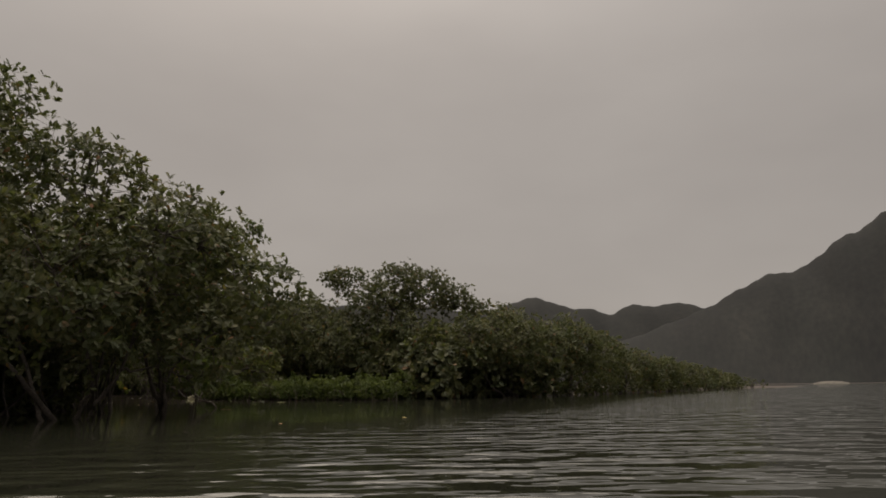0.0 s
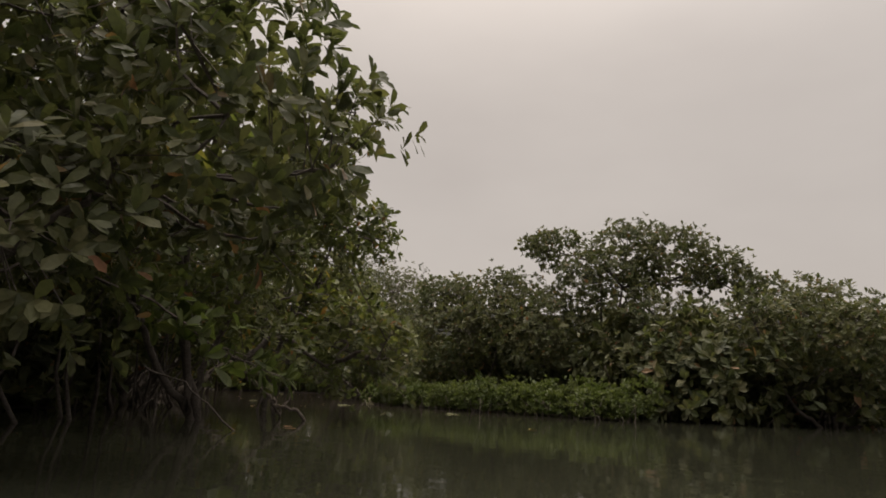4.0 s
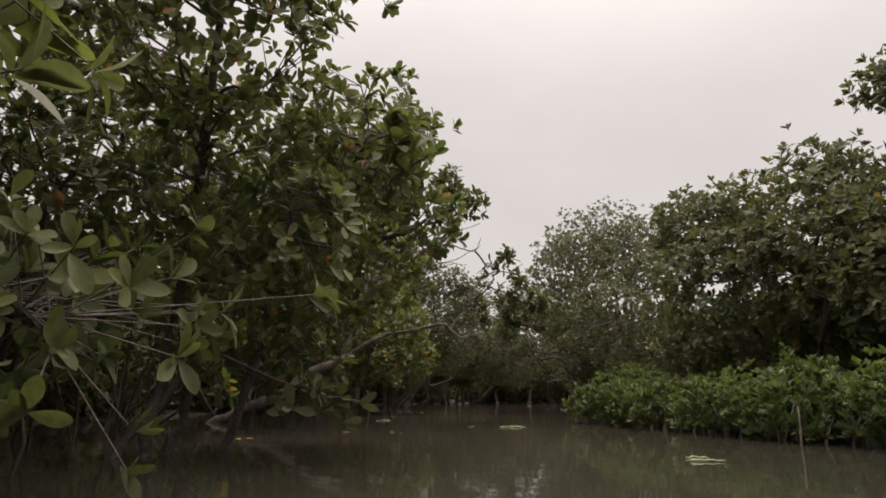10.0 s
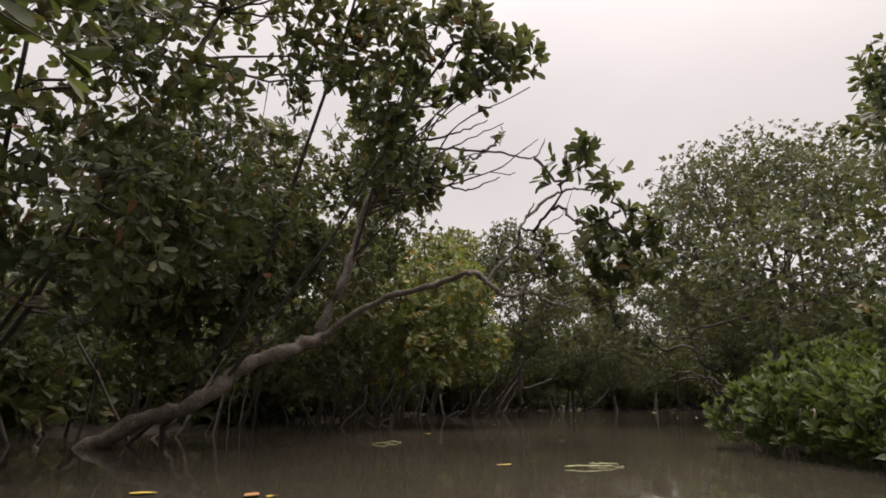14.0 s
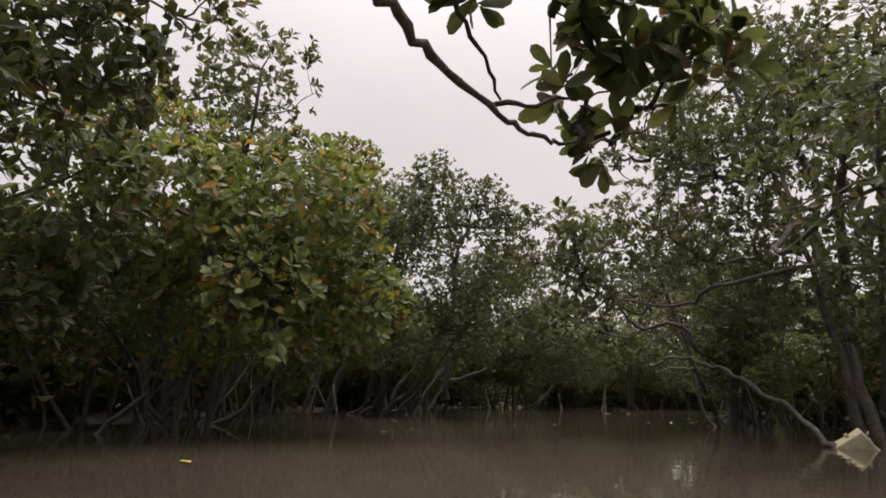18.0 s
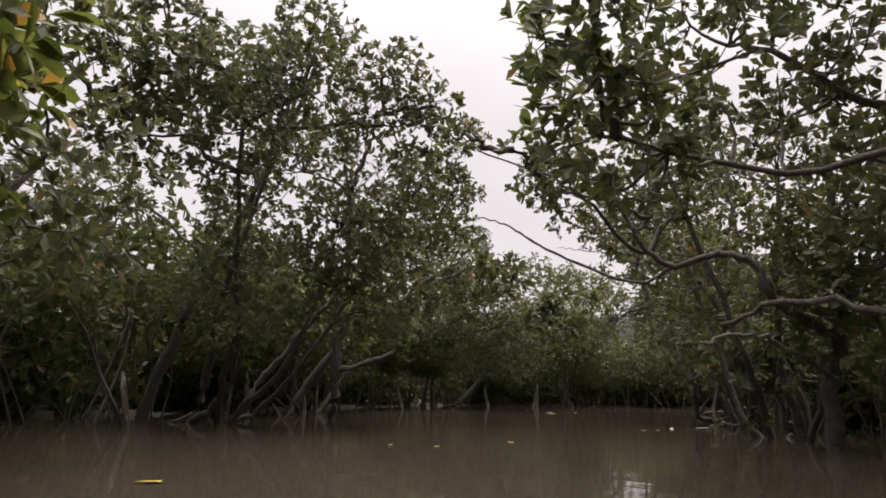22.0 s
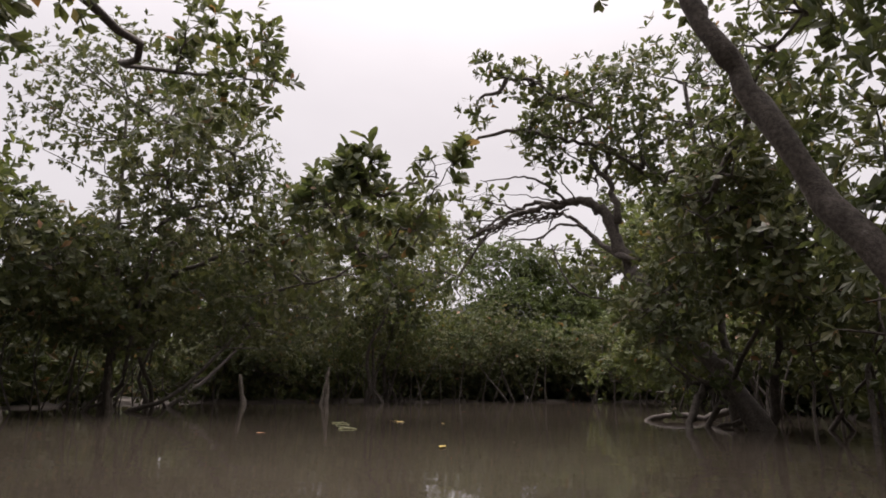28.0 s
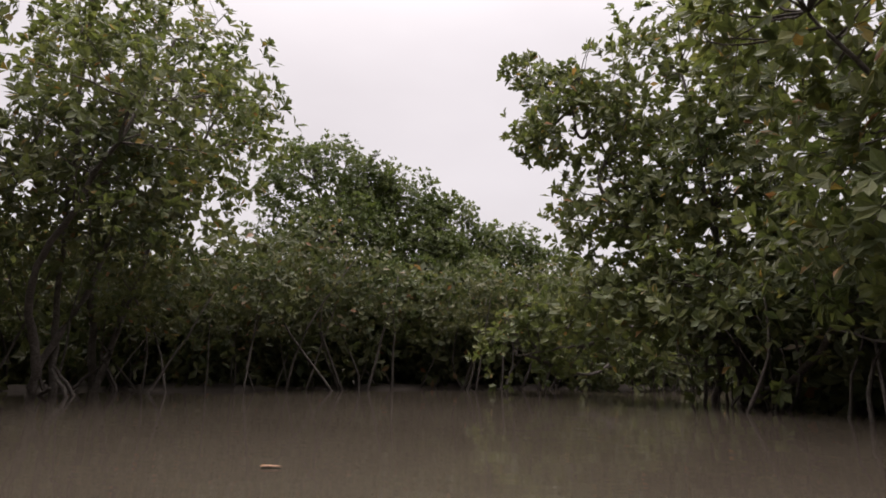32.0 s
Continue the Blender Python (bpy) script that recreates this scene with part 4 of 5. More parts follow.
# low sprays of big leaves by the port bank
spray(LOW_TREE, [(-3.37, 7.54, 0.85), (-3.14, 7.77, 0.74), (-2.95, 7.97, 0.56), (-2.72, 8.17, 0.42)], 51, LEAF_GREEN, 0.12, 26, 0.1)
spray(LOW_TREE, [(-3.0, 7.3, 1.58), (-2.83, 7.51, 1.54), (-2.63, 7.79, 1.52)], 59, LEAF_YELLOW, 0.13, 9, 0.08)
bough(LOW_TREE, "root", [(-3.4, 8.0, 0.42), (-3.1, 8.15, 0.25), (-2.9, 8.4, -0.05)], 0.005, 0.005, 55)
spray(SPRAY_TREE, [(-4.6, 10.6, 0.75), (-4.0, 10.7, 0.6), (-3.65, 10.8, 0.45)], 56, LEAF, 0.085, 70, 0.26)
spray(SPRAY_TREE, [(-4.6, 11.6, 0.5), (-4.3, 11.9, 0.36), (-4.25, 12.15, 0.3)], 57, LEAF_SHADED, 0.085, 10, 0.1)
spray(SPRAY_TREE, [(-4.9, 12.2, 1.2), (-4.6, 12.25, 1.35), (-4.35, 12.3, 1.4)], 58, LEAF, 0.1, 26, 0.14)
for k, pts in enumerate([[(-3.6, 9.61, 1.04), (-3.55, 9.85, 1.14), (-3.45, 10.2, 1.15), (-3.36, 10.6, 1.09)], [(-3.65, 9.9, 0.99), (-3.6, 10.15, 0.93), (-3.5, 10.3, 0.96)]]):
    spray(LOW_TREE, pts, 150 + k, LEAF_YELLOW, 0.11, (14, 6)[k], 0.1, per=(5, 6))
spray(LOW_TREE, [(-3.6, 10.3, 0.75), (-3.1, 10.2, 0.6), (-2.69, 10.08, 0.38)], 152, LEAF_SHADED, 0.068, 60, 0.17)
bough(LOW_TREE, "root", [(-3.86, 9.43, 0.61), (-3.80, 9.46, 0.47), (-3.72, 9.51, 0.36), (-3.58, 9.59, 0.24), (-3.52, 9.60, 0.17), (-3.42, 9.71, 0.15), (-3.31, 9.76, 0.02)], 0.012, 0.014, 153, BARK_PALE, 7, 0.008)
bough(LOW_TREE, "root", [(-3.62, 9.63, 0.22), (-3.70, 9.85, 0.14), (-3.76, 10.00, 0.09), (-3.76, 10.02, 0.17), (-3.74, 10.07, 0.21), (-3.72, 10.12, 0.29)], 0.012, 0.008, 154, BARK_PALE, 7, 0.006)
for k, pts in enumerate([[(-4.09, 12.09, 1.22), (-3.98, 12.18, 1.32), (-3.91, 12.23, 1.38)], [(-4.11, 12.04, 1.23), (-4.02, 12.06, 1.36), (-3.98, 12.06, 1.43)]]):
    spray(SPRAY_TREE, pts, 156 + k, LEAF_GREEN, 0.11, 4, 0.05)
spray(SPRAY_TREE, [(-6.4, 12.2, 0.7), (-6.15, 12.4, 0.45), (-6.04, 12.46, 0.33)], 158, LEAF_YELLOW, 0.11, 3, 0.04)
# the leaning trunk that reaches out over the channel
bough(LEANING_TREE, "leaning_trunk", [(-8.35, 13.4, 0.0), (-8.1, 13.7, 0.22), (-7.95, 14.0, 0.34), (-7.93, 14.25, 0.55), (-7.92, 14.6, 0.7), (-7.95, 14.8, 0.78)], 0.05, 0.04, 61, BARK_PALE, 11)
bough(LEANING_TREE, "leaning_trunk", [(-7.95, 14.75, 0.76), (-7.86, 14.9, 1.2), (-7.82, 15.0, 1.65), (-7.75, 15.15, 2.2), (-7.6, 15.2, 2.6)], 0.038, 0.018, 62, BARK_PALE)
bough(LEANING_TREE, "limb", [(-7.95, 14.72, 0.74), (-7.6, 15.0, 0.98), (-7.1, 15.2, 1.06), (-6.89, 15.25, 1.09), (-6.87, 15.35, 1.04), (-6.84, 15.5, 0.96), (-6.84, 15.64, 1.0), (-6.88, 15.76, 1.01), (-6.94, 15.92, 0.98), (-7.02, 16.14, 0.98), (-7.05, 16.32, 0.98), (-7.03, 16.47, 0.99), (-6.99, 16.75, 1.11)],
      0.022, 0.003, 63, BARK_PALE, 9, 0.006)
for k, (pts, r) in enumerate([([(-6.87, 15.35, 1.04), (-6.87, 15.43, 1.13), (-6.87, 15.6, 1.29), (-6.87, 15.63, 1.41), (-6.9, 15.72, 1.52), (-6.91, 15.8, 1.63)], 0.014), ([(-6.87, 15.6, 1.29), (-6.9, 15.73, 1.3), (-6.96, 15.89, 1.32), (-7.03, 16.05, 1.32), (-7.07, 16.43, 1.43)], 0.01),
                              ([(-6.86, 15.64, 1.42), (-6.88, 15.76, 1.42), (-6.93, 15.85, 1.41), (-6.96, 16.12, 1.48), (-6.99, 16.37, 1.58)], 0.009), ([(-6.83, 15.58, 0.99), (-6.85, 15.72, 1.1), (-6.87, 15.85, 1.14), (-6.93, 16.0, 1.07), (-7.0, 16.15, 1.0)], 0.01),
                              ([(-7.02, 16.14, 0.99), (-7.04, 16.39, 1.09), (-7.0, 16.63, 1.2)], 0.007), ([(-6.93, 15.85, 1.41), (-6.96, 15.98, 1.53), (-6.96, 16.12, 1.62), (-6.98, 16.24, 1.81)], 0.006)]):
    bough(LEANING_TREE, "limb", pts, r, r * 0.35, 64 + k, BARK, 7, 0.005)
for k, pts in enumerate([[(-7.75, 15.15, 2.15), (-7.53, 15.42, 2.14), (-7.28, 15.66, 2.1), (-7.15, 15.83, 2.06), (-7.05, 15.95, 2.03), (-7.07, 16.08, 2.22)], [(-7.7, 15.18, 2.2), (-7.53, 15.42, 2.22), (-7.44, 15.58, 2.29), (-7.33, 15.75, 2.38)],
                         [(-7.8, 15.05, 1.8), (-7.59, 15.3, 1.85), (-7.41, 15.44, 1.83), (-7.33, 15.57, 1.8), (-7.13, 15.69, 1.86)], [(-7.05, 15.95, 2.03), (-6.94, 16.07, 1.84), (-6.93, 16.22, 1.95), (-6.87, 16.34, 2.0), (-6.78, 16.48, 1.94)],
                         [(-6.9, 15.72, 1.52), (-6.9, 15.95, 1.7), (-6.88, 16.13, 1.79), (-6.84, 16.3, 1.79), (-6.78, 16.48, 1.8)]]):
    bough(LEANING_TREE, "limb", pts, 0.012, 0.004, 620 + k, BARK, 7, 0.006)
# a fan of bare crooked branches between the upright stem and the upper tufts
for k in range(14):
    rng = np.random.default_rng(640 + k)
    s = np.array([-7.86, 14.92, 1.25]) + (np.array([-7.72, 15.17, 2.25]) - [-7.86, 14.92, 1.25]) * rng.random()
    e = np.array([(-6.75, 15.0, 2.2), (-6.6, 15.25, 2.15), (-6.95, 15.7, 2.0), (-7.1, 14.75, 2.2)][k % 4]) + rng.normal(0, 0.14, 3)
    bough(LEANING_TREE, "branch", [s, s + (e - s) * 0.35 + rng.normal(0, 0.07, 3), s + (e - s) * 0.7 + rng.normal(0, 0.06, 3), e], 0.009, 0.003, 640 + k, BARK, 5, 0.005)
# the crooked limb that dips into the water by the round tree
bough(ROUND_TREE, "fallen_limb", [(-9.5, 20.55, 0.66), (-9.2, 20.45, 0.72), (-8.8, 20.35, 0.64), (-8.4, 20.28, 0.46), (-8.0, 20.1, 0.2), (-7.68, 19.85, 0.02), (-7.5, 19.7, -0.12)], 0.01, 0.024, 81)
bough(ROUND_TREE, "trunk", [(-8.07, 21.28, -0.1), (-8.05, 21.26, 0.79), (-8.01, 21.17, 1.40), (-7.92, 21.01, 2.02), (-7.77, 20.87, 2.41), (-7.60, 20.88, 2.67), (-7.6, 21.2, 3.1)], 0.06, 0.02, 82)
bough(ROUND_TREE, "limb", [(-8.02, 21.19, 1.32), (-8.16, 21.06, 1.72), (-8.06, 20.92, 2.17), (-8.14, 20.76, 2.50), (-8.10, 20.61, 2.79), (-8.3, 20.9, 3.2)], 0.045, 0.018, 83)
bough(ROUND_TREE, "limb", [(-8.09, 20.99, 1.98), (-8.42, 20.90, 2.00), (-8.58, 20.63, 2.25), (-8.81, 20.39, 2.33)], 0.024, 0.01, 80)
# crooked boughs over the second bend
bough(CROOKED_TREE, "trunk", [(-9.42, 21.85, -0.1), (-9.38, 21.8, 0.43), (-9.3, 21.8, 0.8), (-9.28, 21.85, 1.2), (-9.3, 22.0, 1.9)], 0.05, 0.025, 84)
bough(CROOKED_TREE, "limb", [(-9.35, 21.7, 0.7), (-9.51, 21.39, 0.87), (-9.57, 21.34, 1.06), (-9.75, 21.26, 1.14), (-9.97, 21.19, 1.09), (-10.11, 21.10, 1.20), (-10.17, 21.02, 1.37), (-10.25, 20.9, 1.6)], 0.026, 0.012, 87, None, 8, 0.005)
bough(CROOKED_TREE, "limb", [(-9.97, 21.19, 1.09), (-10.17, 21.11, 1.00), (-10.47, 20.92, 1.13), (-10.66, 20.76, 1.26), (-10.77, 20.65, 1.36), (-10.89, 20.52, 1.41)], 0.012, 0.004, 86, None, 7, 0.003)
bough(CROOKED_TREE, "limb", [(-10.3, 21.6, 1.53), (-10.5, 21.3, 1.6), (-10.7, 20.95, 1.75), (-10.9, 20.5, 1.85)], 0.014, 0.005, 88)
bough(CROOKED_TREE, "limb", [(-9.35, 21.8, 0.45), (-9.5, 21.5, 0.62), (-9.65, 21.3, 0.68), (-9.85, 21.15, 0.64)], 0.018, 0.008, 85, BARK_PALE)
bough(THIN_TREE, "trunk", [(-11.7, 25.6, 0.3), (-12.15, 25.75, 1.23), (-12.34, 25.74, 1.7), (-12.46, 25.7, 2.05), (-12.4, 25.72, 2.5), (-12.62, 25.65, 3.0)], 0.05, 0.02, 89)
bough(THIN_TREE, "limb", [(-12.42, 25.7, 2.25), (-12.75, 25.45, 2.28), (-13.0, 25.2, 2.32), (-13.28, 25.0, 2.36)], 0.012, 0.003, 98)
bough(THIN_TREE, "limb", [(-12.42, 25.71, 2.4), (-12.65, 25.55, 2.55), (-12.75, 25.5, 2.75)], 0.014, 0.005, 99)
bough(THIN_TREE, "stem", [(-10.55, 24.1, 0.3), (-10.53, 23.98, 1.1), (-10.55, 23.98, 1.8), (-10.6, 23.97, 2.6), (-10.66, 24.0, 3.2)], 0.035, 0.018, 101)
bough(TALL_TREE, "trunk", [(-14.3, 22.0, -0.1), (-14.07, 21.87, 0.58), (-13.98, 21.80, 1.44), (-13.86, 21.82, 1.78), (-13.74, 21.73, 2.23), (-13.60, 21.66, 2.58), (-13.44, 21.68, 2.82), (-13.23, 21.61, 3.17)], 0.05, 0.018, 102)
bough(FEATHER_TREE, "stem", [(-14.5, 21.5, -0.1), (-14.36, 21.64, 0.32), (-14.15, 21.90, 0.81), (-13.98, 22.05, 1.30), (-13.70, 22.19, 1.93), (-13.44, 22.27, 2.48), (-13.39, 22.17, 2.77)], 0.042, 0.016, 104)
bough(FEATHER_TREE, "stem", [(-14.75, 21.1, -0.1), (-14.61, 21.25, 0.38), (-14.49, 21.42, 0.67), (-14.24, 21.72, 1.17), (-14.03, 21.92, 1.54), (-13.90, 21.86, 2.16), (-13.80, 21.67, 2.80)], 0.04, 0.016, 105)
bough(FEATHER_TREE, "stem", [(-15.0, 20.2, -0.1), (-14.75, 20.35, 0.7), (-14.45, 20.52, 1.4), (-14.18, 20.74, 2.1), (-13.94, 20.8, 2.6), (-13.6, 20.9, 3.13), (-13.3, 20.9, 3.5)], 0.06, 0.022, 117)
bough(TALL_TREE, "limb", [(-14.07, 21.87, 0.58), (-13.7, 22.2, 0.72), (-13.44, 22.27, 0.86), (-13.38, 22.28, 1.05), (-13.31, 22.23, 1.32), (-13.21, 22.27, 1.48), (-13.00, 22.45, 1.63), (-12.87, 22.54, 1.71)], 0.03, 0.014, 106)
bough(BOUGH_TREE, "trunk", [(-19.7, 28.8, -0.1), (-19.55, 28.75, 0.6), (-19.3, 28.75, 1.1), (-18.4, 28.65, 1.65), (-17.5, 28.6, 1.8), (-16.6, 28.5, 1.85)], 0.05, 0.02, 118)
bough(THIN_TREE, "limb", [(-10.5, 23.9, 0.5), (-10.45, 23.24, 0.89), (-10.51, 23.16, 1.20), (-10.63, 23.13, 1.33), (-10.69, 23.06, 1.49), (-10.72, 23.02, 1.65)], 0.035, 0.02, 107)
# the arching trunk over the last reach
bough(ARCH_TREE, "arching_trunk", [(-12.2, 28.3, -0.1), (-12.55, 28.45, 0.45), (-13.02, 28.82, 1.0), (-13.28, 28.95, 1.48), (-13.44, 28.98, 1.87), (-13.63, 29.0, 2.03), (-13.85, 28.96, 2.0)], 0.08, 0.036, 91, None, 11)
bough(ARCH_TREE, "limb", [(-13.8, 28.95, 2.0), (-14.1, 28.9, 1.98), (-14.4, 28.85, 1.88), (-14.7, 28.75, 1.72)], 0.032, 0.012, 92)
bough(ARCH_TREE, "limb", [(-14.45, 28.83, 1.86), (-14.72, 28.86, 1.55), (-14.85, 28.86, 1.36), (-14.87, 28.85, 1.27), (-14.82, 28.87, 1.18), (-14.92, 28.83, 1.13), (-14.98, 28.81, 1.03)], 0.012, 0.003, 110, None, 6, 0.003)
bough(ARCH_TREE, "branch", [(-14.85, 28.86, 1.36), (-15.0, 28.85, 1.38), (-15.12, 28.9, 1.3)], 0.006, 0.003, 111, None, 5)
bough(ARCH_TREE, "limb", [(-13.6, 28.95, 1.76), (-13.8, 28.8, 1.78), (-13.95, 28.65, 1.64), (-14.2, 28.58, 1.63), (-14.28, 28.45, 1.5)], 0.014, 0.005, 112, None, 7, 0.005)
bough(ARCH_TREE, "limb", [(-13.86, 28.68, 1.58), (-13.82, 28.7, 1.44), (-13.73, 28.72, 1.25), (-13.6, 28.8, 1.13), (-13.38, 28.95, 1.08)], 0.007, 0.009, 113, None, 7, 0.005)
bough(ARCH_TREE, "limb", [(-13.74, 28.92, 2.0), (-13.98, 28.85, 2.22), (-14.18, 28.8, 2.28), (-14.45, 28.6, 2.22)], 0.016, 0.005, 114, None, 7, 0.005)
bough(ARCH_TREE, "limb", [(-13.85, 28.95, 2.02), (-14.15, 29.05, 2.08), (-14.45, 29.05, 2.0), (-14.8, 29.0, 1.78)], 0.026, 0.008, 93)
bough(ARCH_TREE, "limb", [(-13.15, 28.78, 1.4), (-13.35, 28.95, 1.5), (-13.6, 29.1, 1.72), (-13.8, 29.2, 1.95), (-14.1, 29.3, 2.05)], 0.035, 0.01, 94)
bough(ARCH_TREE, "limb", [(-13.3, 28.85, 1.75), (-13.35, 28.9, 2.1), (-13.55, 28.95, 2.45), (-13.6, 28.95, 2.9)], 0.035, 0.012, 95)
for k in range(26):
    rng = np.random.default_rng(300 + k)
    along = k % 16
    s = np.array([-13.75 - 0.06 * along, 28.93 + rng.normal(0, 0.04), 1.98 - 0.012 * along + rng.normal(0, 0.03)])
    e = s + [-rng.uniform(0.25, 0.6), rng.normal(0, 0.22), rng.normal(-0.06, 0.16)]
    bough(ARCH_TREE, "branch", [s, (s + e) / 2 + rng.normal(0, 0.05, 3), e], 0.009, 0.003, 300 + k, None, 5)
for k, pts in enumerate([[(-14.3, 28.85, 1.9), (-14.7, 28.8, 1.9), (-15.0, 28.7, 1.8)], [(-14.2, 28.95, 1.98), (-14.6, 29.0, 2.15), (-14.9, 28.9, 2.2)], [(-13.7, 28.95, 2.05), (-13.9, 29.0, 2.4), (-14.0, 29.0, 2.6)],
                         [(-13.2, 28.9, 1.3), (-13.35, 29.0, 1.35), (-13.5, 29.0, 1.25)],
                         [(-14.85, 28.86, 1.4), (-15.1, 28.85, 1.42), (-15.3, 28.85, 1.3)], [(-13.5, 28.95, 2.3), (-13.8, 28.8, 2.5), (-14.05, 28.75, 2.55)], [(-13.4, 28.9, 2.2), (-13.35, 28.9, 2.45), (-13.45, 28.85, 2.6)],
                         [(-13.25, 29.0, 1.5), (-13.7, 29.45, 1.66), (-14.1, 29.55, 1.72)], [(-13.3, 29.1, 1.45), (-13.65, 29.7, 1.5), (-13.8, 29.9, 1.66)]]):
    spray(ARCH_TREE, pts, 320 + k, LEAF_SHADED, 0.085, 22, 0.16)
bough(ARCH_TREE, "root", [(-12.6, 28.5, 0.4), (-12.75, 28.25, 0.2), (-12.8, 28.05, -0.1)], 0.03, 0.025, 96)
bough(ARCH_TREE, "root", [(-13.3, 29.3, 0.04), (-13.17, 29.42, 0.1), (-12.95, 29.5, 0.11), (-12.77, 29.6, 0.09), (-12.5, 29.5, 0.2)], 0.018, 0.035, 115, BARK, 8, 0.008)

# big-leaved sprigs that stand out against the sky
for k, pts in enumerate([[(-13.10, 23.09, 1.44), (-13.02, 23.08, 1.60), (-12.92, 23.00, 1.87)], [(-13.07, 23.09, 1.49), (-12.83, 23.19, 1.69), (-12.65, 23.37, 1.59)], [(-13.4, 23.2, 1.5), (-13.07, 23.09, 1.45), (-12.85, 23.3, 1.5)]]):
    spray(TALL_TREE, pts, 160 + k, LEAF_SHADED, 0.14, 8, 0.07)
for k, pts in enumerate([[(-10.32, 20.65, 1.52), (-10.38, 20.47, 1.83), (-10.34, 20.33, 2.11), (-10.29, 20.20, 2.35)], [(-10.2, 20.7, 1.6), (-10.25, 20.5, 1.9), (-10.15, 20.4, 2.2)]]):
    spray(CROOKED_TREE, pts, 164 + k, LEAF, 0.12, (16, 14)[k], 0.07)
for k, pts in enumerate([[(-15.13, 27.24, 1.46), (-15.04, 27.15, 1.79), (-14.95, 27.08, 2.02)], [(-14.99, 27.29, 1.61), (-14.86, 27.23, 1.89), (-14.78, 27.20, 2.05)],
                         [(-14.59, 27.55, 1.62), (-14.42, 27.54, 1.85), (-14.24, 27.52, 2.04)], [(-15.10, 27.20, 1.60), (-15.15, 27.06, 1.77), (-15.19, 27.02, 1.79)]]):
    spray(BOUGH_TREE, pts, 168 + k, LEAF_SHADED, 0.145, (11, 11, 11, 6)[k], 0.08)

spray(THIN_TREE, [(-10.3, 23.2, 0.75), (-10.52, 23.10, 0.61), (-10.60, 23.11, 0.57)], 176, LEAF_YELLOW, 0.1, 2, 0.03)
# a root that loops out of the mud and back
bough(THIN_TREE, "root", [(-10.83, 23.96, 0.16), (-10.80, 23.94, 0.12), (-10.74, 23.93, 0.11), (-10.69, 23.93, 0.10), (-10.63, 23.93, 0.13), (-10.55, 23.95, 0.2)], 0.009, 0.008, 177, BARK_PALE, 6, 0.004)

# ---------------------------------------------------------------- thicket behind and below the trees
def offset_line(line, gap, step):
    """Points every step metres along a bank line, pushed inland by gap."""
    out = []
    p = np.array(line, float)
    for a, b in zip(p[:-1], p[1:]):
        d = b - a
        n = max(1, int(np.hypot(*d) / step))
        inland = np.array([-d[1], d[0]]) / np.hypot(*d)
        for k in range(n):
            out.append(a + d * k / n + inland * gap)
    return np.array(out)


def thicket(label, lobes, leaf, seed, dense, length, detail):
    rng = np.random.default_rng(seed)
    tips, ways = crown_points(lobes, rng, dense, 0.2, 0.85 if dense > 30 else 0)
    if len(tips) < 3:
        return
    x, y = np.mean([q[:2] for q in lobes], 0)
    top = tagged(new("mangrove_thicket"), label, "thicket", kind="stuff")
    top.location = (x, y, 0)
    o = np.array([x, y, 0])
    v, f = leaves(tips, ways, rng, length, (4, 6), detail)
    tagged(mesh_object("foliage", v - o, f, leaf, top), kind="stuff")
    pieces = []
    for lx, ly, lz, r in lobes:
        for k in range(2 if r < 0.6 else 3 if r < 1.0 else 1):
            foot = np.array([lx + rng.normal(0, 0.3 * r), ly + rng.normal(0, 0.3 * r), -0.1])
            head = np.array([lx + rng.normal(0, 0.5 * r), ly + rng.normal(0, 0.5 * r), lz + rng.uniform(-0.2, 0.5) * r])
            if not off_the_way(np.array([foot, head]), 0.5, 9).all():
                continue
            pts = curve_points([foot, (foot + head) / 2 + rng.normal(0, 0.1, 3), head], 3, rng, 0.01)
            pieces.append(tube(pts, np.linspace(rng.uniform(0.01, 0.024), 0.006, len(pts)), 4))
    if pieces:
        v, f = join(pieces)
        tagged(mesh_object("stem_mass", v - o, f, BARK, top, True), kind="stuff")


def thicket_rows(line, seed, label, rows, keep=lambda x, y: True, leaf=None, chunk=9):
    for n, (gap, r, z, dense, length) in enumerate(rows):
        pts = offset_line(line, gap, r * 1.15)
        rng = np.random.default_rng(seed + n)
        lobes = []
        for x, y in pts:
            if not keep(x, y):
                continue
            s = r * rng.uniform(0.75, 1.2)
            lobes.append((x + rng.normal(0, 0.25 * r), y + rng.normal(0, 0.25 * r), z * rng.uniform(0.75, 1.15), s))
        for a in range(0, len(lobes), chunk):
            thicket(label, lobes[a:a + chunk], leaf or LEAF_SHADED, seed * 100 + n * 50 + a, dense, length, 2)


ROWS = [(1.0, 0.5, 1.15, 52, 0.085), (1.7, 0.62, 0.95, 40, 0.1), (2.2, 0.85, 1.3, 20, 0.16), (3.4, 1.05, 1.3, 11, 0.26), (2.8, 0.7, 0.45, 22, 0.22), (2.0, 0.5, 0.4, 26, 0.15)]
UNDERCUT = [(1.1, 0.62, 1.5, 54, 0.085), (1.7, 0.62, 1.1, 40, 0.1), (2.2, 0.5, 0.55, 26, 0.14), (2.5, 0.85, 1.35, 18, 0.17), (3.4, 1.05, 1.3, 11, 0.26), (2.9, 0.7, 0.45, 22, 0.22)]
thicket_rows(LEFT_BANK[2:10], 400, "dark tangled mangrove undergrowth on the port bank", ROWS)
thicket_rows(LEFT_BANK[9:], 440, "dark mangrove growth overhanging the port bank", UNDERCUT)
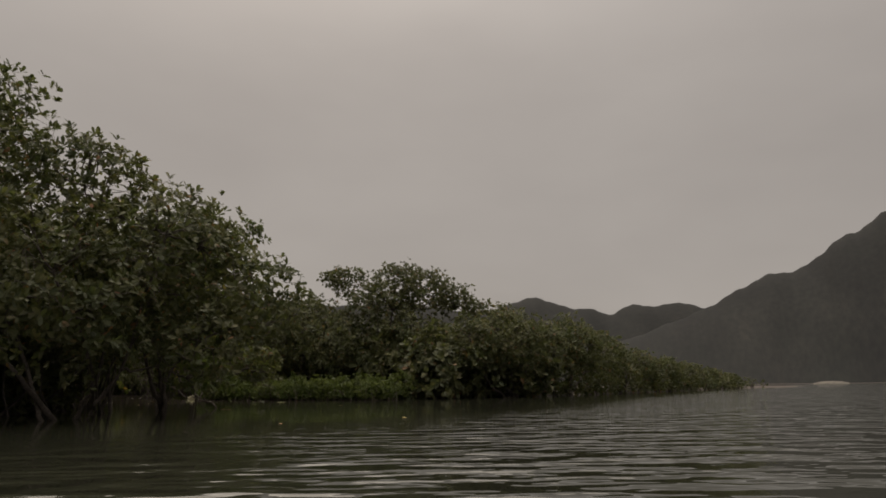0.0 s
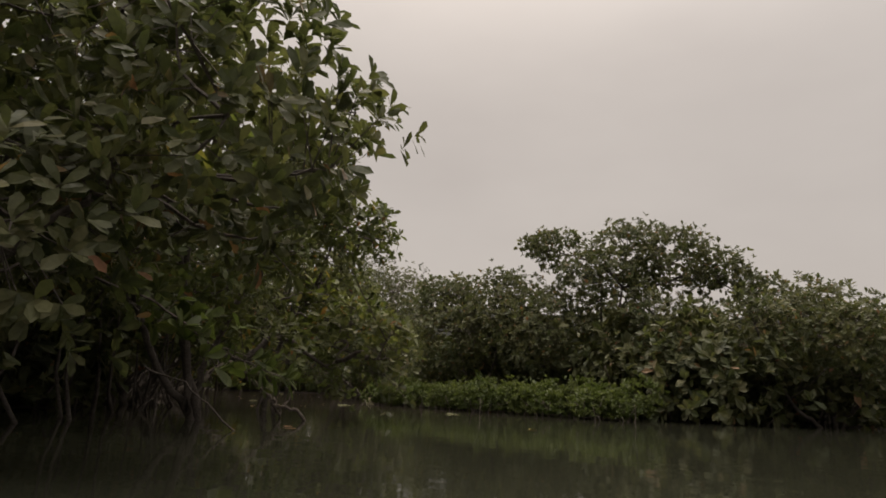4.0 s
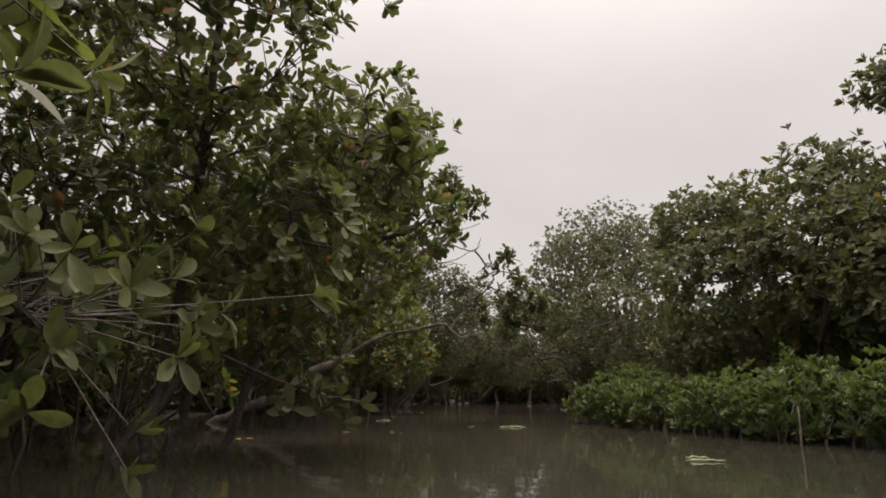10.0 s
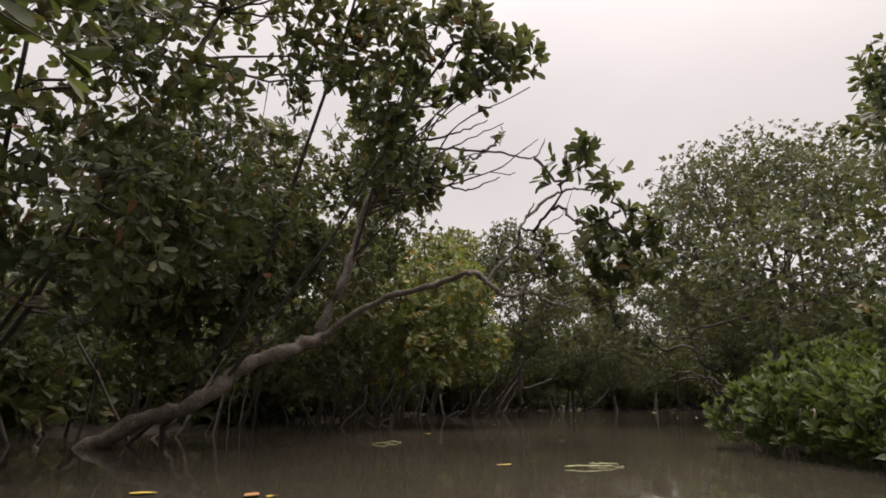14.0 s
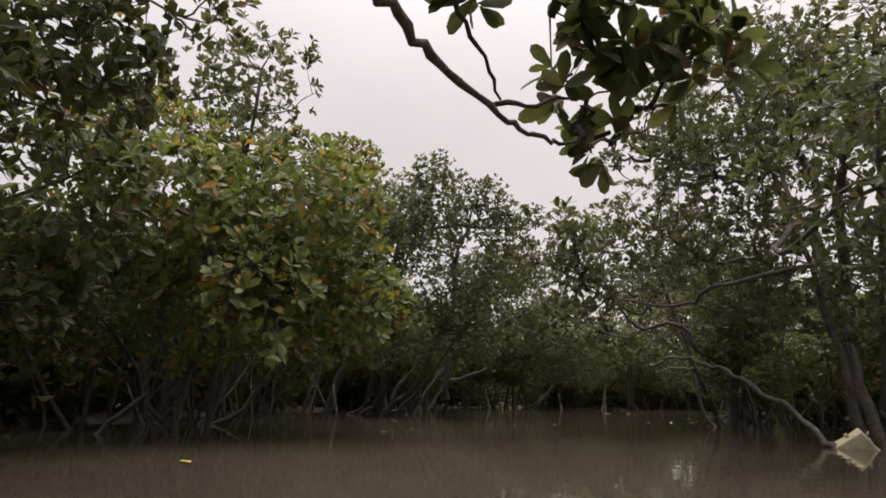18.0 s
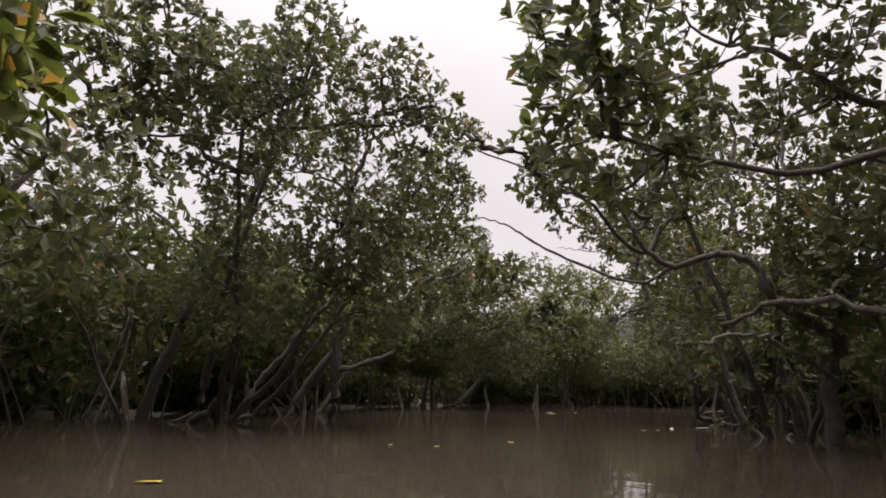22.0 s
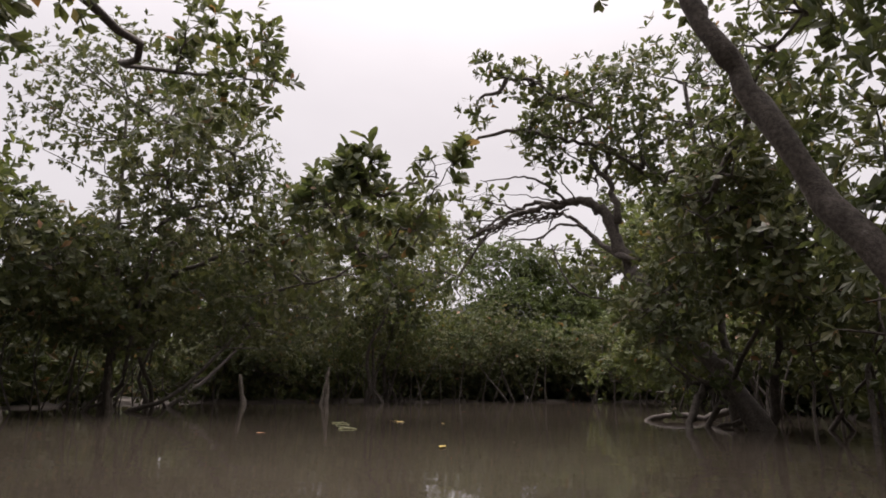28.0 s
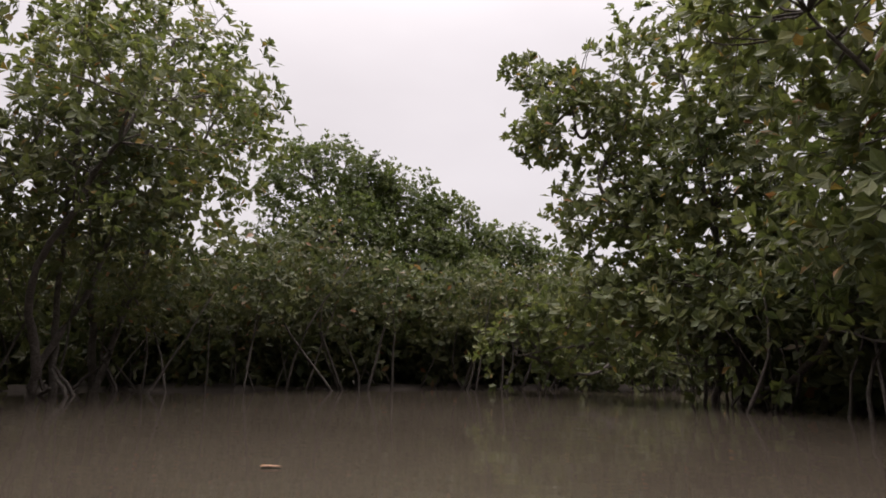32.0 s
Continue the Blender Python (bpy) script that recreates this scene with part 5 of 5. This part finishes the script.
thicket_rows(RIGHT_BANK[1:-4], 500, "dark tangled mangrove undergrowth on the starboard bank", [(1.7, 0.58, 0.85, 40, 0.1), (2.2, 0.75, 0.95, 20, 0.16), (3.4, 0.9, 0.8, 11, 0.26), (2.8, 0.7, 0.45, 22, 0.22), (2.0, 0.5, 0.4, 26, 0.15)])
thicket_rows(RIGHT_BANK[1:13], 560, "leafy growth overhanging the water's edge", [(0.9, 0.42, 0.8, 55, 0.085)])
thicket_rows(RIGHT_BANK[14:-4], 580, "dark growth behind the river trees", [(1.6, 0.9, 0.9, 20, 0.17), (3.2, 1.0, 0.9, 12, 0.24)])
thicket_rows(RIGHT_BANK[16:-2], 590, "low dark growth on the river bank", [(1.6, 0.4, 0.35, 24, 0.12)])

# the mangrove wood goes on inland
INLAND = [(4.8, 1.1, 0.75, 4.5, 0.4), (6.8, 1.3, 0.9, 2.6, 0.5), (9.4, 1.6, 1.0, 1.9, 0.58), (12.8, 2.0, 1.1, 1.4, 0.68)]


def deep(land):
    def keep(x, y):
        px, py = np.array([x]), np.array([y])
        near = min(segment_distance(px, py, LEFT_BANK)[0], segment_distance(px, py, RIGHT_BANK)[0])
        return bool(inside(px, py, land)[0]) and near > 4.0
    return keep


thicket("dark mangrove growth at the turn of the creek", [(-12.8, 38.6, 0.45, 0.55), (-11.8, 39.0, 0.5, 0.6), (-10.8, 39.2, 0.45, 0.6), (-9.6, 39.5, 0.5, 0.6), (-8.4, 39.8, 0.5, 0.65), (-14.0, 38.0, 0.4, 0.5)], LEAF_SHADED, 478, 29, 0.14, 2)
thicket("dark low growth behind the port bank", [(-22.4, 34.9, 0.5, 0.75), (-23.4, 35.6, 0.6, 0.85), (-24.4, 36.6, 0.7, 0.9), (-21.7, 35.3, 0.4, 0.6), (-23.0, 33.8, 0.5, 0.7), (-23.8, 34.6, 0.6, 0.8)], LEAF_SHADED, 479, 29, 0.14, 2)
thicket_rows(LEFT_BANK[1:], 460, "dark mangrove wood behind the port bank", INLAND, deep(LEFT_LAND))
thicket_rows(RIGHT_BANK[:-4], 520, "dark mangrove wood behind the starboard bank", [(4.4, 0.8, 0.4, 14, 0.26), (4.8, 0.9, 0.6, 5, 0.36), (6.8, 1.0, 0.7, 3, 0.45), (9.4, 1.2, 0.8, 2.2, 0.52)], deep(RIGHT_LAND))

# and closes over the flat ground away from the creek
FLAT = [(16.5, 2.0, 0.9, 1.3, 0.7), (21.0, 2.2, 1.0, 1.1, 0.75), (26.0, 2.4, 1.0, 1.0, 0.8)]
thicket_rows(LEFT_BANK[1:], 610, "low mangrove wood spreading inland", FLAT, deep(LEFT_LAND))
thicket_rows(RIGHT_BANK[:-4], 640, "low mangrove wood between creek and river", [(12.5, 1.5, 0.8, 1.7, 0.6)] + FLAT, lambda x, y: x < 1 and deep(RIGHT_LAND)(x, y))

# the low bright hedge of young mangroves in front of the starboard trees
HEDGE = [(-1.0, 13.75), (-2.5, 14.55), (-4.2, 15.55), (-5.3, 16.2), (-5.92, 16.68), (-6.1, 17.3)]
hedge_at = offset_line(HEDGE[::-1], 0.0, 0.26)
for k, (x, y) in enumerate(hedge_at):
    rng = np.random.default_rng(700 + k)
    hx, hy = x + rng.normal(0, 0.06), y + rng.normal(0, 0.06)
    inward = np.array([0.45, 0.85])
    lobes = [(hx, hy, rng.uniform(0.16, 0.34), 0.26), (hx + inward[0] * 0.4, hy + inward[1] * 0.4, rng.uniform(0.2, 0.42), 0.3)]
    tips, ways = crown_points(lobes, rng, 150, 0.5, 0)
    shrub = tagged(new("young_mangrove"), "low bright green young mangrove in a hedge at the waterline", "shrub", "hedge of young mangroves")
    shrub.location = (hx, hy, 0)
    o = np.array([hx, hy, 0])
    v, f = leaves(tips, ways * [0.5, 0.5, 1] + [0, 0, 0.5], rng, 0.064, (5, 7), 2, (15, 60))
    tagged(mesh_object("foliage", v - o, f, LEAF_GREEN, shrub), kind="stuff")
    for j in range(4):
        foot = np.array([hx + rng.normal(0, 0.1), hy + rng.normal(0, 0.1), -0.12])
        pts = curve_points([foot, foot + [rng.normal(0, 0.06), rng.normal(0, 0.06), 0.2], foot + [rng.normal(0, 0.1), rng.normal(0, 0.1), 0.42]], 3, rng)
        v, f = tube(pts, np.linspace(0.01, 0.005, len(pts)), 5)
        mesh_object("stem", v - o, f, BARK_PALE, shrub, True)

# pale flared stems standing at the waterline
for k, (owner, x, y, h, r) in enumerate([(BANK_TREE, -19.3, 32.75, 0.6, 0.05), (BANK_TREE, -20.05, 31.7, 0.55, 0.055), (BANK_TREE, -18.2, 26.8, 0.5, 0.04), (TALL_TREE, -15.9, 22.8, 0.5, 0.035),
                                         (TALL_TREE, -15.5, 21.7, 0.5, 0.035), (BANK_TREE, -18.7, 28.2, 0.5, 0.04), (FEATHER_TREE, -14.0, 20.6, 0.5, 0.03), (FEATHER_TREE, -13.5, 19.7, 0.4, 0.025)]):
    rng = np.random.default_rng(800 + k)
    lean = rng.normal(0, 0.14, 2)
    for j in range(3):
        a = rng.uniform(0, 6.283)
        foot = np.array([x + r * 1.6 * math.cos(a), y + r * 1.6 * math.sin(a), -0.15])
        head = np.array([x + lean[0], y + lean[1], h * rng.uniform(0.8, 1.2)])
        bough(owner, "root" if j else "stem", [foot, foot * 0.45 + head * 0.55 - [0, 0, 0.1], head], r, r * 0.4, 800 + 5 * k + j, BARK_PALE, 7, 0.006, 4)


# ---------------------------------------------------------------- things in the water
def plastic_material():
    m, n, l, b = material("weathered_plastic", 0.5, 0.4)
    a = noise_node(n, 18, 5)
    position(n, l, a)
    r = ramp(n, [(0.3, (0.3, 0.27, 0.16)), (0.7, (0.46, 0.42, 0.28))])
    l.new(a.outputs["Fac"], r.inputs[0])
    l.new(r.outputs[0], b.inputs["Base Color"])
    bump(n, l, b, a.outputs["Fac"], 0.2, 0.01)
    return m


def drift_material(name, low, high):
    m, n, l, b = material(name, 0.5, 0.4)
    g = n.new("ShaderNodeNewGeometry")
    a = noise_node(n, 45, 3)
    l.new(g.outputs["Position"], a.inputs["Vector"])
    r = ramp(n, [(0.3, low), (0.7, high)])
    l.new(a.outputs["Fac"], r.inputs[0])
    l.new(r.outputs[0], b.inputs["Base Color"])
    return m


def container(x, y):
    """A cream plastic can, half sunk with one corner up, its wall dented, with a stub of a neck and a torn lug."""
    bm = bmesh.new()
    bmesh.ops.create_cube(bm, size=1)
    bmesh.ops.scale(bm, vec=(0.22, 0.14, 0.18), verts=bm.verts)
    bmesh.ops.bevel(bm, geom=list(bm.edges), offset=0.022, segments=3, profile=0.6, affect="EDGES")
    bmesh.ops.subdivide_edges(bm, edges=list(bm.edges), cuts=2, use_grid_fill=True)
    for v in bm.verts:
        p = v.co
        v.co = p * (1 - 0.06 * math.sin(30 * p.x + 9 * p.y) * math.sin(22 * p.z)) + Vector((0.003 * math.sin(70 * p.z), 0.004 * math.sin(48 * p.x), 0.003 * math.sin(60 * p.y)))
    me = bpy.data.meshes.new("body")
    bm.to_mesh(me)
    me.polygons.foreach_set("use_smooth", [True] * len(me.polygons))
    me.materials.append(plastic_material())
    ob = tagged(new("plastic_can"), "weathered cream plastic can, dented and half sunk beside the bank", "can")
    ob.matrix_basis = pose(x, y, WATER_LEVEL - 0.01, 8, -36, 25)
    body = new("body", me)
    body.parent = ob
    v, f = tube([(0.02, 0, 0.085), (0.018, 0, 0.103), (0.017, 0, 0.109)], [0.012, 0.011, 0.012], 12)
    mesh_object("neck", v, f, me.materials[0], ob, True)
    v, f = tube([(0.1, 0.01, 0.04), (0.125, 0.012, 0.035), (0.136, 0.01, 0.048)], [0.007, 0.006, 0.004], 8)
    mesh_object("lug", v, f, me.materials[0], ob, True)


container(-7.68, 20.0)

DRIFT_YELLOW = drift_material("fallen_yellow_leaf", (0.32, 0.22, 0.03), (0.5, 0.38, 0.08))
DRIFT_BROWN = drift_material("fallen_brown_leaf", (0.22, 0.1, 0.04), (0.36, 0.18, 0.07))
DRIFT_PALE = drift_material("dry_pale_leaf", (0.3, 0.27, 0.22), (0.5, 0.46, 0.39))
DRIFT_GREEN = drift_material("floating_pod", (0.14, 0.15, 0.06), (0.3, 0.3, 0.14))


def drift_leaf(x, y, turn, size, mat, label):
    rng = np.random.default_rng(int(abs(x * 1000 + y * 77)))
    v, f = leaves(np.array([[0, 0, 0.0]]), np.array([[0, 0, 1.0]]), rng, size, (1, 1), 0, (86, 90))
    v = v - v.mean(0)
    v[:, 2] = 0.006 + np.abs(v[:, 2]) * 0.4
    low = v * [1, 1, 1] - [0, 0, 0.003]
    n = len(v)
    faces = [f[0], f[1], f[0][:, ::-1] + n, f[1][:, ::-1] + n]
    ob = mesh_object("fallen_leaf", np.concatenate([v, low]), faces, mat)
    ob.matrix_basis = pose(x, y, WATER_LEVEL, 0, 0, turn)
    return tagged(ob, label, "leaf", "fallen leaves on the water")


def drift_twig(x, y, turn, size):
    rng = np.random.default_rng(int(abs(x * 900 + y * 31)))
    v, f = tube(curve_points([(-size / 2, 0, 0.004), (0, rng.normal(0, 0.02), 0.008), (size / 2, 0, 0.003)], 4, rng, 0.002), np.linspace(0.006, 0.003, 9), 6)
    ob = mesh_object("floating_stick", v, f, DRIFT_GREEN, None, True)
    ob.matrix_basis = pose(x, y, WATER_LEVEL, 0, 0, turn)
    return tagged(ob, "thin pale stick floating on brown water", "stick", "sticks on the water")


for k, (x, y, s, c) in enumerate([(-2.98, 8.89, 0.08, 1), (-2.85, 8.74, 0.08, 1), (-1.64, 10.42, 0.08, 0), (-1.24, 5.02, 0.08, 1), (-0.35, 5.74, 0.08, 0), (-5.73, 12.37, 0.08, 0), (-5.77, 12.47, 0.08, 1), (-5.70, 13.65, 0.08, 0), (-6.05, 14.79, 0.08, 0), (-5.75, 13.61, 0.08, 1), (-5.98, 13.36, 0.08, 0), (-8.61, 16.07, 0.08, 0), (-7.21, 16.26, 0.08, 1), (-11.07, 19.99, 0.08, 0), (-10.85, 20.12, 0.08, 0), (-10.81, 20.70, 0.08, 0), (-11.01, 22.76, 0.08, 1), (-10.97, 22.92, 0.08, 0), (-14.95, 26.34, 0.08, 1), (-14.91, 27.90, 0.08, 0), (-15.06, 28.06, 0.08, 0), (-14.51, 27.87, 0.08, 0), (-15.52, 30.46, 0.08, 1), (-13.62, 26.06, 0.08, 0), (-10.15, 18.02, 0.08, 0), (-10.41, 18.45, 0.08, 0)]):
    drift_leaf(x, y, 67 * k, s, (DRIFT_YELLOW, DRIFT_BROWN)[c], ("yellow fallen mangrove leaf floating on the creek", "rust-brown fallen leaf floating on the creek")[c])
def curled_leaf(x, y, turn, size):
    """A dead leaf floating on its back, its edges curled up and the stalk end raised."""
    u, w = np.meshgrid(np.linspace(0, 1, 12), np.linspace(-1, 1, 9), indexing="ij")
    half = 0.32 * np.sin(np.pi * np.clip(u, 0.02, 0.99) ** 0.8) + 0.01
    top = np.stack([(u - 0.5) * size, w * half * size * 0.75, size * (0.02 + 0.3 * half * w * w + 0.35 * (u - 0.5) ** 2)], -1).reshape(-1, 3)
    i, j = np.meshgrid(np.arange(11), np.arange(8), indexing="ij")
    q = np.stack([i * 9 + j, (i + 1) * 9 + j, (i + 1) * 9 + j + 1, i * 9 + j + 1], -1).reshape(-1, 4)
    ob = mesh_object("curled_leaf", np.concatenate([top, top - [0, 0, 0.002]]), [q, q[:, ::-1] + len(top)], DRIFT_PALE, None, True)
    ob.matrix_basis = pose(x, y, WATER_LEVEL, 0, -8, turn)
    return tagged(ob, "pale curled dead leaf floating beside the muddy bank", "leaf", "fallen leaves on the water")


for x, y, turn, size in ((-10.84, 23.55, 35, 0.13), (-11.02, 23.3, 110, 0.07)):
    curled_leaf(x, y, turn, size)
for k, (x, y, turn, s) in enumerate([(-5.79, 15.05, 63, 0.25), (-7.64, 15.09, 49, 0.14), (-15.23, 27.54, 17, 0.12), (-15.07, 27.35, 17, 0.10), (-14.76, 26.96, 25, 0.12), (-7.74, 15.23, 57, 0.10), (-5.83, 15.15, 44, 0.12), (-3.24, 13.22, 44, 0.15), (-3.33, 13.32, 42, 0.10)]):
    drift_twig(x, y, turn, s)
